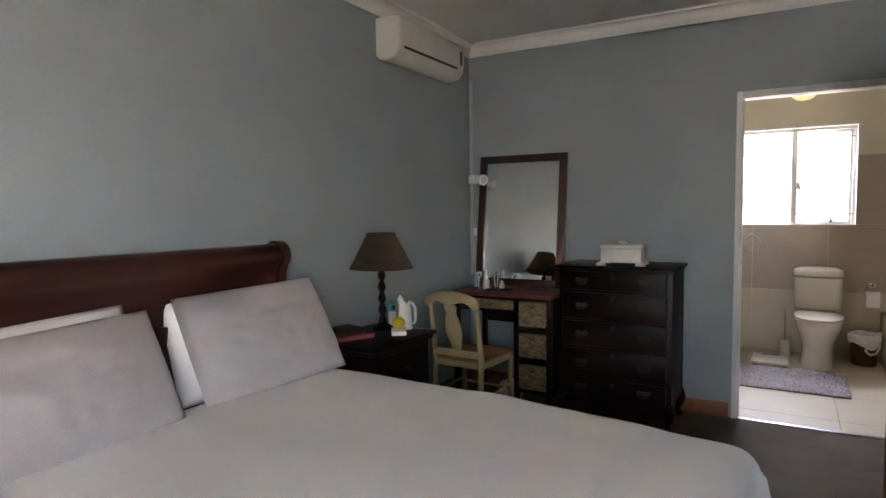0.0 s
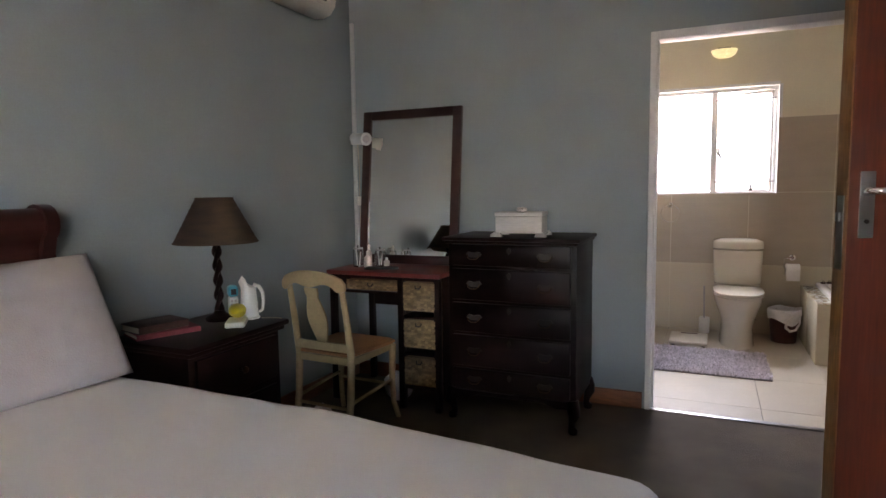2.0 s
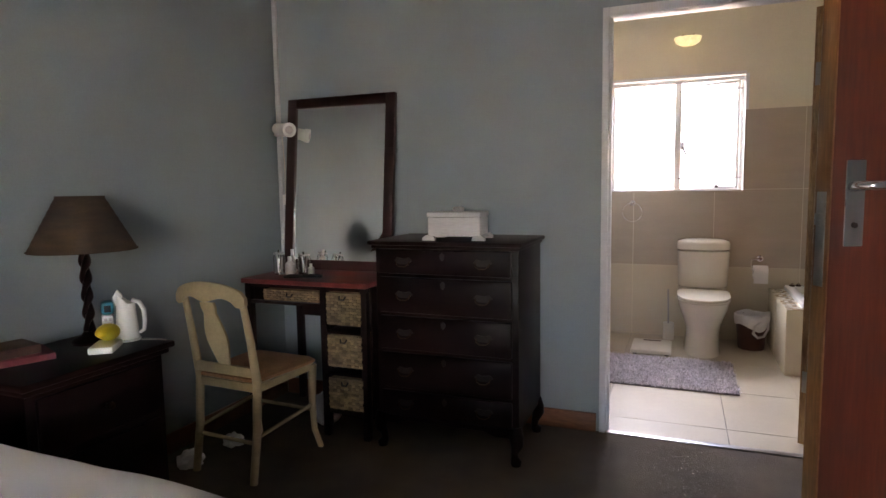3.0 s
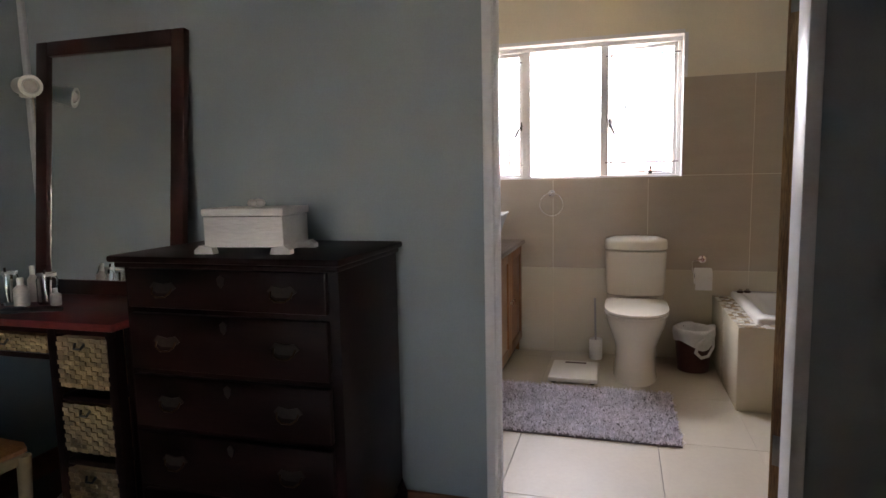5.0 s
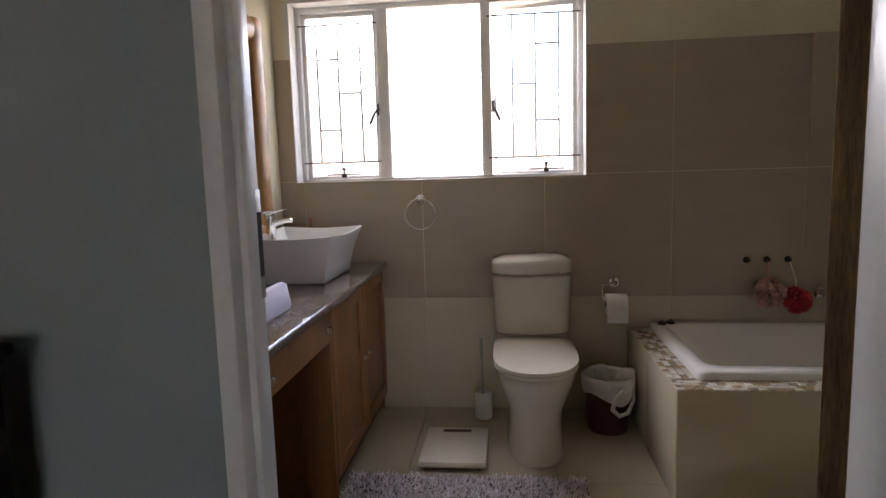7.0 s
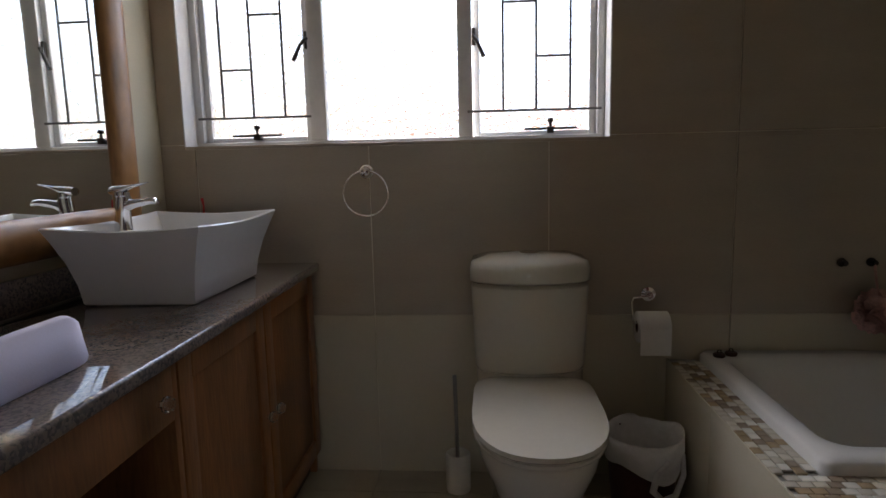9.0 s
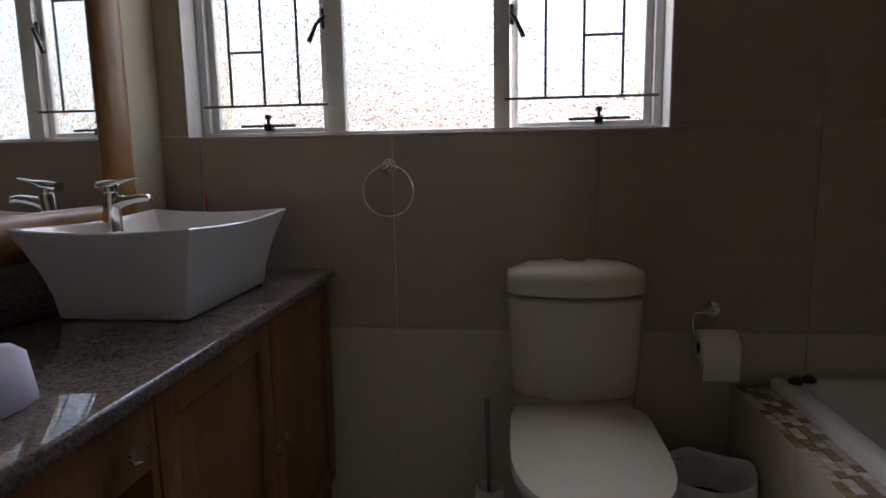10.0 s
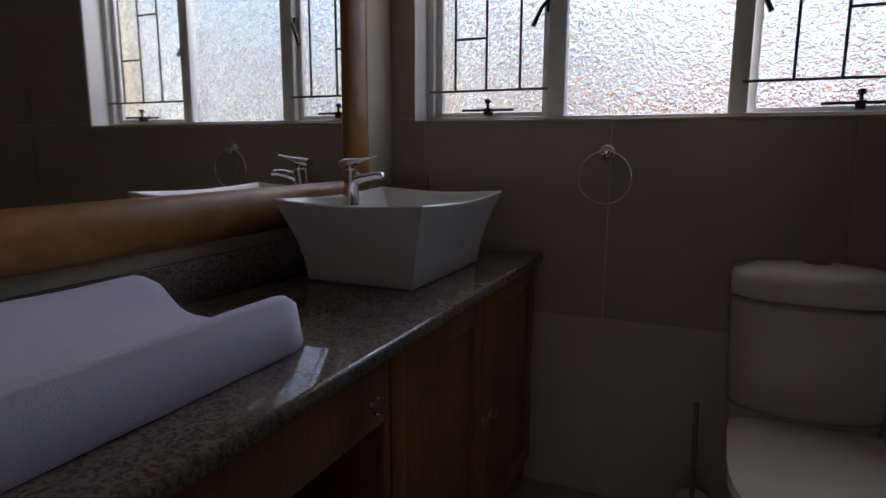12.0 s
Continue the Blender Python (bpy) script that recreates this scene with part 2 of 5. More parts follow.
def tube(bm, pts, r, n=8, closed=False):
    """A round bar along points; r is one radius or one for each point."""
    pts = [Vector(p) for p in pts]
    rs = r if isinstance(r, (list, tuple)) else [r] * len(pts)
    rings, last = [], None
    for k, p in enumerate(pts):
        a, b = pts[k - 1] if k or closed else p, pts[(k + 1) % len(pts)] if k + 1 < len(pts) or closed else p
        d = (b - a).normalized()
        side = last - d * last.dot(d) if last else d.orthogonal()
        side.normalize()
        last = side
        up = d.cross(side)
        rings.append([bm.verts.new(p + rs[k] * (math.cos(2 * math.pi * j / n) * side + math.sin(2 * math.pi * j / n) * up)) for j in range(n)])
    pairs = list(zip(rings, rings[1:])) + ([(rings[-1], rings[0])] if closed else [])
    for a, b in pairs:
        for j in range(n):
            bm.faces.new((a[j], a[(j + 1) % n], b[(j + 1) % n], b[j]))
    if not closed:
        bm.faces.new(rings[0][::-1])
        bm.faces.new(rings[-1])


def prism(bm, outline, y0, y1, m=None, axis="y"):
    """Extrude an outline of two coordinates along an axis."""
    def at(a, b, c):
        return {"y": (a, c, b), "x": (c, a, b), "z": (a, b, c)}[axis]
    f0 = [bm.verts.new(at(a, b, y0)) for a, b in outline]
    f1 = [bm.verts.new(at(a, b, y1)) for a, b in outline]
    k = len(outline)
    for j in range(k):
        bm.faces.new((f0[j], f0[(j + 1) % k], f1[(j + 1) % k], f1[j]))
    bm.faces.new(f0[::-1])
    bm.faces.new(f1)
    if m:
        bmesh.ops.transform(bm, matrix=m, verts=f0 + f1)


def loft(bm, rings, cap0=True, cap1=True):
    rs = [[bm.verts.new(p) for p in r] for r in rings]
    n = len(rs[0])
    for a, b in zip(rs, rs[1:]):
        for k in range(n):
            bm.faces.new((a[k], a[(k + 1) % n], b[(k + 1) % n], b[k]))
    if cap0:
        bm.faces.new(rs[0][::-1])
    if cap1:
        bm.faces.new(rs[-1])


def mesh_of(name, bm, material, smooth=None):
    bmesh.ops.recalc_face_normals(bm, faces=bm.faces)
    me = bpy.data.meshes.new(name)
    bm.to_mesh(me)
    bm.free()
    me.materials.append(material)
    if smooth is not None:
        me.polygons.foreach_set("use_smooth", [True] * len(me.polygons))
        me.set_sharp_from_angle(angle=radians(smooth))
    return me


def part(name, bm, material, parent, label="", smooth=35):
    ob = new(name, mesh_of(name, bm, material, smooth))
    ob.parent = parent
    if label:
        tagged(ob, label)
    return ob


def thing(name, label, category, m, group=""):
    ob = new(name)
    ob.empty_display_size = 0.1
    ob.matrix_basis = m
    return tagged(ob, label, category, group)


def solid(name, bm, material, label, category, m=None, kind="", smooth=35):
    ob = new(name, mesh_of(name, bm, material, smooth))
    if m:
        ob.matrix_basis = m
    return tagged(ob, label, category, "", kind)


def structure(name, material, boxes, label, category, bev=0.0):
    bm = bmesh.new()
    for b in boxes:
        box(bm, *b, bev)
    return solid(name, bm, material, label, category, None, "structure")


def rbox(*a, bev=0.004, m=None):
    bm = bmesh.new()
    box(bm, *a, bev, m)
    return bm


# ---- the large structure ----
XW, YD, YB, YN = -2.16, 4.055, 4.15, 6.25      # west wall, door wall, its bathroom face, window wall
XE, YS, CZ = 1.28, -2.3, 2.605                # east wall, south wall, ceiling
DL, DR, DH = -0.252, 0.63, 2.02               # doorway
WX0, WX1, WZ0, WZ1 = -0.935, 0.517, 1.184, 2.067  # bathroom window
BXE = 2.5
structure("floor_bedroom", CARPET, [(XW - 0.2, XE + 0.2, YS - 0.2, 4.065, -0.1, 0.0)], "worn brown short-pile carpet over the bedroom", "carpet")
bath_floor = structure("floor_bathroom", GROUT, [(-1.3, BXE + 0.1, 4.065, YN + 0.2, -0.1, -0.006)], "cream glazed floor tiles with thin grey joints", "floor")
structure("wall_west", WALL, [(XW - 0.2, XW, YS - 0.2, YD, 0, CZ + 0.1)], "blue-grey painted plaster bedroom wall", "wall")
structure("wall_north", WALL, [(XW - 0.2, DL - 0.029, YD, YB - 0.01, 0, CZ + 0.1), (DR + 0.04, BXE + 0.1, YD, YB - 0.01, 0, CZ + 0.1),
    (DL - 0.029, DR + 0.04, YD, YB - 0.01, DH + 0.04, CZ + 0.1)], "blue-grey painted wall with the bathroom doorway", "wall")
structure("wall_east", WALL, [(XE, XE + 0.2, -0.9, YD, 0, CZ + 0.1), (XE, XE + 0.2, YS - 0.2, -2.1, 0, CZ + 0.1), (XE, XE + 0.2, -2.1, -0.9, 0, 0.7), (XE, XE + 0.2, -2.1, -0.9, 2.1, CZ + 0.1)],
    "blue-grey painted bedroom wall with a window by the corner", "wall")
# the opening in this unseen wall is added to let more daylight in
structure("wall_south", WALL, [(XW, 0.2, YS - 0.2, YS, 0, CZ + 0.1), (1.2, XE, YS - 0.2, YS, 0, CZ + 0.1), (0.2, 1.2, YS - 0.2, YS, 0, 0.9), (0.2, 1.2, YS - 0.2, YS, 2.1, CZ + 0.1)],
    "blue-grey painted bedroom wall with an added window opening", "wall")
structure("ceiling_bedroom", CEIL, [(XW - 0.2, XE + 0.2, YS - 0.2, YB - 0.01, CZ, CZ + 0.2)], "flat off-white painted bedroom ceiling", "ceiling")
structure("ceiling_bathroom", CEIL, [(-1.3, BXE + 0.2, YB - 0.01, YN + 0.2, CZ, CZ + 0.2)], "flat white painted bathroom ceiling", "ceiling")


def cornice(name, m, length):
    """Coved cornice along local y, its wall at x = 0."""
    pts = [(0.0, -0.085), (0.012, -0.085), (0.014, -0.07)] + [(0.014 + 0.05 * (1 - math.cos(a)), -0.07 + 0.055 * math.sin(a)) for a in [k * math.pi / 12 for k in range(1, 7)]] + [(0.082, -0.012), (0.085, 0.0), (0.0, 0.0)]
    bm = bmesh.new()
    prism(bm, pts, 0, length)
    return solid(name, bm, CEIL, "coved off-white plaster cornice under the ceiling", "cornice", m, "structure", 50)


cornice("trim_cornice_west", pose(XW, YS, CZ - 0.002), YD - YS)
cornice("trim_cornice_north", pose(XE, YD, CZ - 0.003, 0, 0, 90) @ Matrix.Diagonal((-1, 1, 1, 1)), XE - XW)
structure("baseboard_north", SKIRT, [(XW + 0.015, DL - 0.045, YD - 0.016, YD - 0.001, 0, 0.095), (DR + 0.05, XE - 0.016, YD - 0.016, YD - 0.001, 0, 0.095)], "varnished red-brown wooden skirting board", "skirting", 0.003)
structure("baseboard_west", SKIRT, [(XW + 0.001, XW + 0.016, YS, YD - 0.017, 0, 0.095)], "varnished red-brown wooden skirting board", "skirting", 0.003)
structure("baseboard_east", SKIRT, [(XE - 0.016, XE - 0.001, YS, YD - 0.017, 0, 0.095)], "varnished red-brown wooden skirting board", "skirting", 0.003)

# bathroom walls behind the tiles
VAN = pose(-1.02, YN, 0)             # along the vanity wall: x out of the wall, y towards the window
bm = bmesh.new()
box(bm, -0.3, 0, -2.095, 0.2, 0, CZ + 0.1)
wall_w = solid("wall_bath_west", bm, CREAM, "cream painted bathroom wall behind the vanity", "wall", VAN, "structure")
wall_n = structure("wall_bath_north", CREAM, [(-1.3, WX0, YN + 0.0045, YN + 0.28, 0, CZ + 0.1), (WX1, BXE + 0.1, YN + 0.0045, YN + 0.28, 0, CZ + 0.1),
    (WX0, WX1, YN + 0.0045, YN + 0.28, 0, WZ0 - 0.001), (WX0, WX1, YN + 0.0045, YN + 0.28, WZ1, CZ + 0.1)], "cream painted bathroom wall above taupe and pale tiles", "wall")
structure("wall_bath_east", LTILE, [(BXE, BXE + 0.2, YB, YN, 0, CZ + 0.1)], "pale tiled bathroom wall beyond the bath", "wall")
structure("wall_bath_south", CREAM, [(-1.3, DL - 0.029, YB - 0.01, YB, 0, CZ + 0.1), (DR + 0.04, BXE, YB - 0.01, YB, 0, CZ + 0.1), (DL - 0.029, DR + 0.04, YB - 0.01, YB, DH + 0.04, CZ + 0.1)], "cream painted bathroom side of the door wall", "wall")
# window reveal in white plaster
structure("trim_reveal", WHITE, [(WX0 - 0.02, WX0 + 0.004, YN + 0.002, YN + 0.15, WZ0, WZ1), (WX1 - 0.004, WX1 + 0.02, YN + 0.002, YN + 0.15, WZ0, WZ1),
    (WX0, WX1, YN + 0.002, YN + 0.15, WZ1 - 0.004, WZ1 + 0.02)], "white painted plaster window reveal", "reveal")
structure("trim_window_sill", TTILE, [(WX0, WX1, YN + 0.001, YN + 0.15, WZ0 - 0.012, WZ0)], "taupe tiled window sill", "sill", 0.002)


# door frame
def door_frame():
    d = thing("door_frame", "white painted pressed-steel door frame, scuffed", "door frame", pose(0, YD, 0))
    d["kind"] = "structure"
    for a, b in ((DL - 0.031, DL), (DR, DR + 0.041)):
        bm = bmesh.new()
        box(bm, a, b, -0.014, 0.1, 0, DH + 0.042, 0.004)
        part("jamb", bm, WHITE, d)
    bm = bmesh.new()
    box(bm, DL, DR, -0.014, 0.1, DH, DH + 0.042, 0.004)
    part("head", bm, WHITE, d)
    bm = bmesh.new()
    box(bm, DL - 0.001, DL + 0.012, 0.02, 0.06, 0, DH, 0.003)
    part("door_stop", bm, WHITE, d)
    bm = bmesh.new()
    box(bm, DL + 0.0005, DL + 0.003, 0.064, 0.096, 1.02, 1.19, 0.001)
    plate = part("strike_plate", bm, STEEL, d, "dull steel strike plate")
    bm = bmesh.new()
    box(bm, DL + 0.002, DL + 0.0045, 0.072, 0.091, 1.055, 1.155)
    part("slot", bm, BLACK, plate, "dark latch slot")


door_frame()
structure("trim_threshold", STEEL, [(DL + 0.002, DR - 0.002, 4.045, 4.085, 0.0, 0.006)], "thin metal threshold strip at the bathroom door", "threshold", 0.002)


# ---- bedroom things ----
def bed():
    b = thing("bed", "made double bed with white duvet and mahogany sleigh headboard", "bed", pose(0, 0, 0))
    y0, y1 = 0.2, 1.9
    back = pose(-0.045, 0.04, -0.02)
    # scrolled headboard, profile in x and z
    prof = [(-2.07, 0.0), (-2.02, 0.0), (-2.015, 0.6), (-2.01, 0.8), (-2.02, 0.92), (-2.035, 1.03), (-2.035, 1.08)]
    prof += [(-2.045 + 0.055 * math.cos(a) + 0.0, 1.165 + 0.055 * math.sin(a)) for a in [radians(k) for k in range(-60, 181, 20)]]
    prof += [(-2.1, 1.1), (-2.085, 1.0), (-2.07, 0.85)]
    bm = bmesh.new()
    prism(bm, prof, y0, y1 - 0.035, back)
    hb = part("headboard", bm, MAHOG, b, "polished mahogany scrolled headboard", 40)
    for k in range(22):
        y = y0 + 0.08 + k * 0.072
        bm = bmesh.new()
        box(bm, -2.021, -2.003, y, y + 0.05, 0.35, 0.93, 0.006, back)
        part("slat", bm, MAHOG, hb)
    for y in (y0 - 0.035, y1 - 0.035):
        o = [(-2.105, 0.0), (-2.0, 0.0), (-1.985, 0.6), (-1.98, 0.85), (-1.998, 0.98), (-2.015, 1.06)]
        o += [(-2.045 + 0.068 * math.cos(a), 1.165 + 0.068 * math.sin(a)) for a in [radians(k) for k in range(-50, 171, 20)]]
        o += [(-2.114, 1.08), (-2.105, 0.9)]
        bm = bmesh.new()
        prism(bm, o, y, y + 0.045, back)
        part("end_post", bm, MAHOG, b, "", 40)
    bm = bmesh.new()
    box(bm, -2.0, -0.06, y0 + 0.03, y1 - 0.0, 0.12, 0.32, 0.02)
    part("base", bm, DARK, b)
    bm = bmesh.new()
    box(bm, -1.99, -0.05, y0 + 0.02, y1, 0.32, 0.575, 0.05, seg=3)
    part("mattress", bm, LINEN, b)
    for x in (-1.9, -0.2):
        for y in (y0 + 0.12, y1 - 0.12):
            bm = bmesh.new()
            box(bm, x - 0.04, x + 0.04, y - 0.04, y + 0.04, 0, 0.12, 0.005)
            part("leg", bm, DARK, b)
    # duvet: a draped sheet with soft folds
    bm = bmesh.new()
    nx, ny = 90, 84
    X0, X1, Y0, Y1, top = -1.86, -0.03, 0.14, 2.02, 0.635
    grid = []
    for i in range(nx + 1):
        row = []
        for j in range(ny + 1):
            u, v = i / nx, j / ny
            # run-off lengths past the flat top
            sx = -0.0 + u * (X1 - X0 + 0.26)
            sy = -0.26 + v * (Y1 - Y0 + 0.52)
            x, y, drop = X0 + sx, Y0 + sy, 0.0
            r = 0.11
            def fold(s, limit):
                """Position and fall of a cloth run s past limit - r round a soft edge."""
                q = s - (limit - r)
                if q <= 0:
                    return s, 0.0
                a = q / r
                if a < 1.35:
                    return limit - r + r * math.sin(a), r * (1 - math.cos(a))
                return limit - r + r * math.sin(1.35) + (q - 1.35 * r) * math.cos(1.35), r * (1 - math.cos(1.35)) + (q - 1.35 * r) * math.sin(1.35)
            xx, d1 = fold(sx, X1 - X0)
            yy, d2 = fold(sy, Y1 - Y0)
            y2, d3 = fold((Y1 - Y0) - sy, Y1 - Y0)
            if d3 > 0:
                yy = (Y1 - Y0) - y2
            drop = math.hypot(d1, max(d2, d3))
            z = top - drop
            p = Vector((X0 + xx, Y0 + yy, z))
            nz = 0.022 * noise.noise(Vector((p.x * 1.6, p.y * 1.6, 3))) + 0.007 * noise.noise(Vector((p.x * 5, p.y * 4, 7)))
            fade = min(1, sx / 0.3)
            p.z += nz * fade - 0.045 * max(0, (p.x + 1.0)) * fade
            if drop > 0.08:
                p.x += 0.012 * math.sin(p.y * 17) * (1 if d1 > 0.05 else 0)
                p.y += 0.012 * math.sin(p.x * 14) * (1 if max(d2, d3) > 0.05 else 0)
            if d1 > 0.03 and max(d2, d3) > 0.03:
                c = Vector((X1 - 0.16, (Y1 - 0.16) if d2 > 0 else Y0 + 0.16, p.z))
                off = p - c
                if off.length > 0.17:
                    off = off.normalized() * (0.17 + (off.length - 0.17) * 0.25)
                p = c + off
            row.append(bm.verts.new(p))
        grid.append(row)
    for i in range(nx):
        for j in range(ny):
            bm.faces.new((grid[i][j], grid[i + 1][j], grid[i + 1][j + 1], grid[i][j + 1]))
    dv = solid("duvet", bm, LINEN, "smooth white cotton duvet spread over the bed", "duvet", None, "", 180)
    md = dv.modifiers.new("thickness", "SOLIDIFY")
    md.thickness, md.offset = 0.02, -1


bed()


def pillow(name, material, w, h, d, m, label, seed):
    """A filled cushion, w along local y and h along local z, with soft pinched corners and a seam."""
    bm = bmesh.new()
    n = 26
    faces = []
    for side in (1, -1):
        g = []
        for i in range(n + 1):
            row = []
            for j in range(n + 1):
                a, b = -1 + 2 * i / n, -1 + 2 * j / n
                t = (max(0, 1 - abs(a) ** 2.6) * max(0, 1 - abs(b) ** 2.6)) ** 0.42
                pin = 1 - 0.045 * (1 - abs(b) ** 2) * abs(a) ** 2
                pin2 = 1 - 0.045 * (1 - abs(a) ** 2) * abs(b) ** 2
                wr = 0.014 * noise.noise(Vector((a * 2 + seed, b * 2, side))) + 0.009 * noise.noise(Vector((a * 8 + seed, b * 6, side)))
                row.append(bm.verts.new((side * (d / 2 * t) + wr * t, a * w / 2 * pin2, b * h / 2 * pin)))
            g.append(row)
        for i in range(n):
            for j in range(n):
                bm.faces.new((g[i][j], g[i + 1][j], g[i + 1][j + 1], g[i][j + 1]))
    bmesh.ops.remove_doubles(bm, verts=bm.verts, dist=0.0008)
    p = thing(name, label, "pillow", m, "pillows on the bed")
    part("cushion", bm, material, p, "", 180)
    bm = bmesh.new()
    k = 0.97
    pts = [(0, -w / 2 * k, -h / 2 * k), (0, 0, -h / 2 * 0.92), (0, w / 2 * k, -h / 2 * k), (0, w / 2 * 0.92, 0), (0, w / 2 * k, h / 2 * k), (0, 0, h / 2 * 0.92), (0, -w / 2 * k, h / 2 * k), (0, -w / 2 * 0.92, 0)]
    tube(bm, pts, 0.003, 5, True)
    part("seam", bm, material, p)
    return p


def leaning(x, y, z, lean, roll, turn=0):
    return pose(x, y, z) @ pose(0, 0, 0, 0, 0, turn) @ pose(0, 0, 0, 0, -lean, 0) @ pose(0, 0, 0, roll, 0, 0)


pillow("pillow", PILLOW, 0.66, 0.45, 0.16, leaning(-1.875, 1.63, 0.835, 31, 3, -13), "plump pale grey pillow leaning on the headboard", 1)
pillow("pillow", LINEN, 0.62, 0.42, 0.12, leaning(-1.985, 1.60, 0.81, 17, 2, -10), "white pillow tucked behind a grey one", 4)
pillow("pillow", PILLOW, 0.70, 0.42, 0.17, leaning(-1.885, 0.82, 0.80, 27, 3, -3), "creased pale grey pillow leaning on the headboard", 8)
pillow("pillow", LINEN, 0.68, 0.43, 0.12, leaning(-1.99, 0.79, 0.80, 17, 3, -2), "white pillow tucked behind a creased grey one", 12)


NS = 0.672                                     # height of the nightstand


def nightstand():
    w, d, h = 0.56, 0.42, NS
    n = thing("nightstand", "dark-stained wooden nightstand with two drawers", "nightstand", pose(-2.145, 2.19, 0))
    part("body", rbox(0.01, d - 0.02, 0.02, w - 0.02, 0.1, h - 0.045, bev=0.004), DARK, n)
    bm = bmesh.new()
    box(bm, 0, d + 0.02, -0.01, w + 0.012, h - 0.025, h, 0.008)
    box(bm, 0, d + 0.005, 0.005, w - 0.005, h - 0.045, h - 0.025, 0.006)
    part("top", bm, DARK, n, "polished dark top with moulded edge")
    for z0, z1 in ((0.42, 0.61), (0.15, 0.39)):
        dr = part("drawer", rbox(d - 0.022, d - 0.004, 0.05, w - 0.05, z0, z1, bev=0.006), DARK, n)
        bm = bmesh.new()
        lathe(bm, [(0.006, 0), (0.007, 0.012), (0.015, 0.02), (0.013, 0.03), (0.004, 0.033)], 14, pose(d - 0.005, w / 2, (z0 + z1) / 2, 0, 90, 0))
        part("knob", bm, BRASS, dr, "small aged brass knob")
    bm = bmesh.new()
    prism(bm, [(0.02, 0.1), (0.02, 0.0), (0.08, 0.0), (0.12, 0.05), (w - 0.12, 0.05), (w - 0.08, 0.0), (w - 0.02, 0.0), (w - 0.02, 0.1)], 0.01, d - 0.015, None, "x")
    part("plinth", bm, DARK, n)


nightstand()


def table_lamp():
    n = thing("table_lamp", "table lamp with twisted dark wooden stem and brown woven shade", "lamp", pose(-1.99, 2.63, NS))
    bm = bmesh.new()
    lathe(bm, [(0.062, 0), (0.064, 0.01), (0.055, 0.02), (0.03, 0.03), (0.02, 0.045)], 24)
    part("base", bm, DARK, n)
    bm = bmesh.new()
    for ph in (0, math.pi):
        pts, rs = [], []
        for k in range(49):
            t = k / 48
            a = t * 2 * math.pi * 2.5 + ph
            pts.append((0.0085 * math.cos(a), 0.0085 * math.sin(a), 0.04 + 0.33 * t))
            rs.append(0.0125 + 0.003 * math.cos(t * 2 * math.pi * 5))
        tube(bm, pts, rs, 8)
    part("stem", bm, DARK, n, "twisted turned stem", 60)
    bm = bmesh.new()
    lathe(bm, [(0.013, 0.36), (0.016, 0.37), (0.016, 0.42)], 12)
    part("socket", bm, BRASS, n)
    bm = bmesh.new()
    N = 40
    prof = []
    for k in range(16):
        t = k / 15
        prof.append((0.180 + (0.078 - 0.180) * t + 0.0014 * (k % 2), 0.352 + 0.198 * t))
    lathe(bm, prof + [(0.074, 0.55)] + [(0.176 + (0.074 - 0.176) * t, 0.354 + 0.194 * t) for t in (0.98, 0.02)] + [(0.180, 0.352)], N, cap=False)
    part("shade", bm, SHADE, n, "coarse dark brown woven lampshade", 50)
    for r, z in ((0.181, 0.353), (0.079, 0.55)):
        bm = bmesh.new()
        tube(bm, [(r * math.cos(2 * math.pi * k / N), r * math.sin(2 * math.pi * k / N), z) for k in range(N)], 0.0028, 6, True)
        part("rim", bm, SHADE, n)


table_lamp()


def kettle():
    n = thing("kettle", "white plastic jug kettle on the nightstand", "kettle", pose(-1.885, 2.705, NS, 0, 0, 42) @ Matrix.Scale(0.72, 4))
    bm = bmesh.new()
    rings = []
    for z, r, sx in ((0.0, 0.056, 1), (0.02, 0.058, 1), (0.1, 0.052, 1), (0.17, 0.046, 1.0), (0.2, 0.043, 1.0)):
        rings.append([(r * sx * math.cos(a), r * math.sin(a), z) for a in [2 * math.pi * k / 24 for k in range(24)]])
    rings.append([(0.038 * math.cos(a) - 0.008, 0.034 * math.sin(a), 0.222 - 0.034 * math.cos(a)) for a in [2 * math.pi * k / 24 for k in range(24)]])
    loft(bm, rings)
    part("jug", bm, PLAST, n)
    bm = bmesh.new()
    tube(bm, [(0.03, 0, 0.215), (0.065, 0, 0.2), (0.085, 0, 0.16), (0.088, 0, 0.1), (0.082, 0, 0.05), (0.06, 0, 0.035)], [0.011, 0.012, 0.012, 0.011, 0.01, 0.009], 10)
    part("handle", bm, PLAST, n)
    bm = bmesh.new()
    prism(bm, [(-0.046, 0.19), (-0.058, 0.235), (-0.036, 0.272), (-0.012, 0.24), (-0.016, 0.2)], -0.014, 0.014)
    part("spout", bm, PLAST, n)
    bm = bmesh.new()
    box(bm, -0.045, -0.038, -0.01, 0.01, 0.03, 0.17, 0.002)
    part("water_gauge", bm, COSM, n, "pale water gauge")
    bm = bmesh.new()
    lathe(bm, [(0.064, -0.0), (0.066, 0.008), (0.05, 0.014)], 24)
    part("power_base", bm, PLAST, n)


kettle()


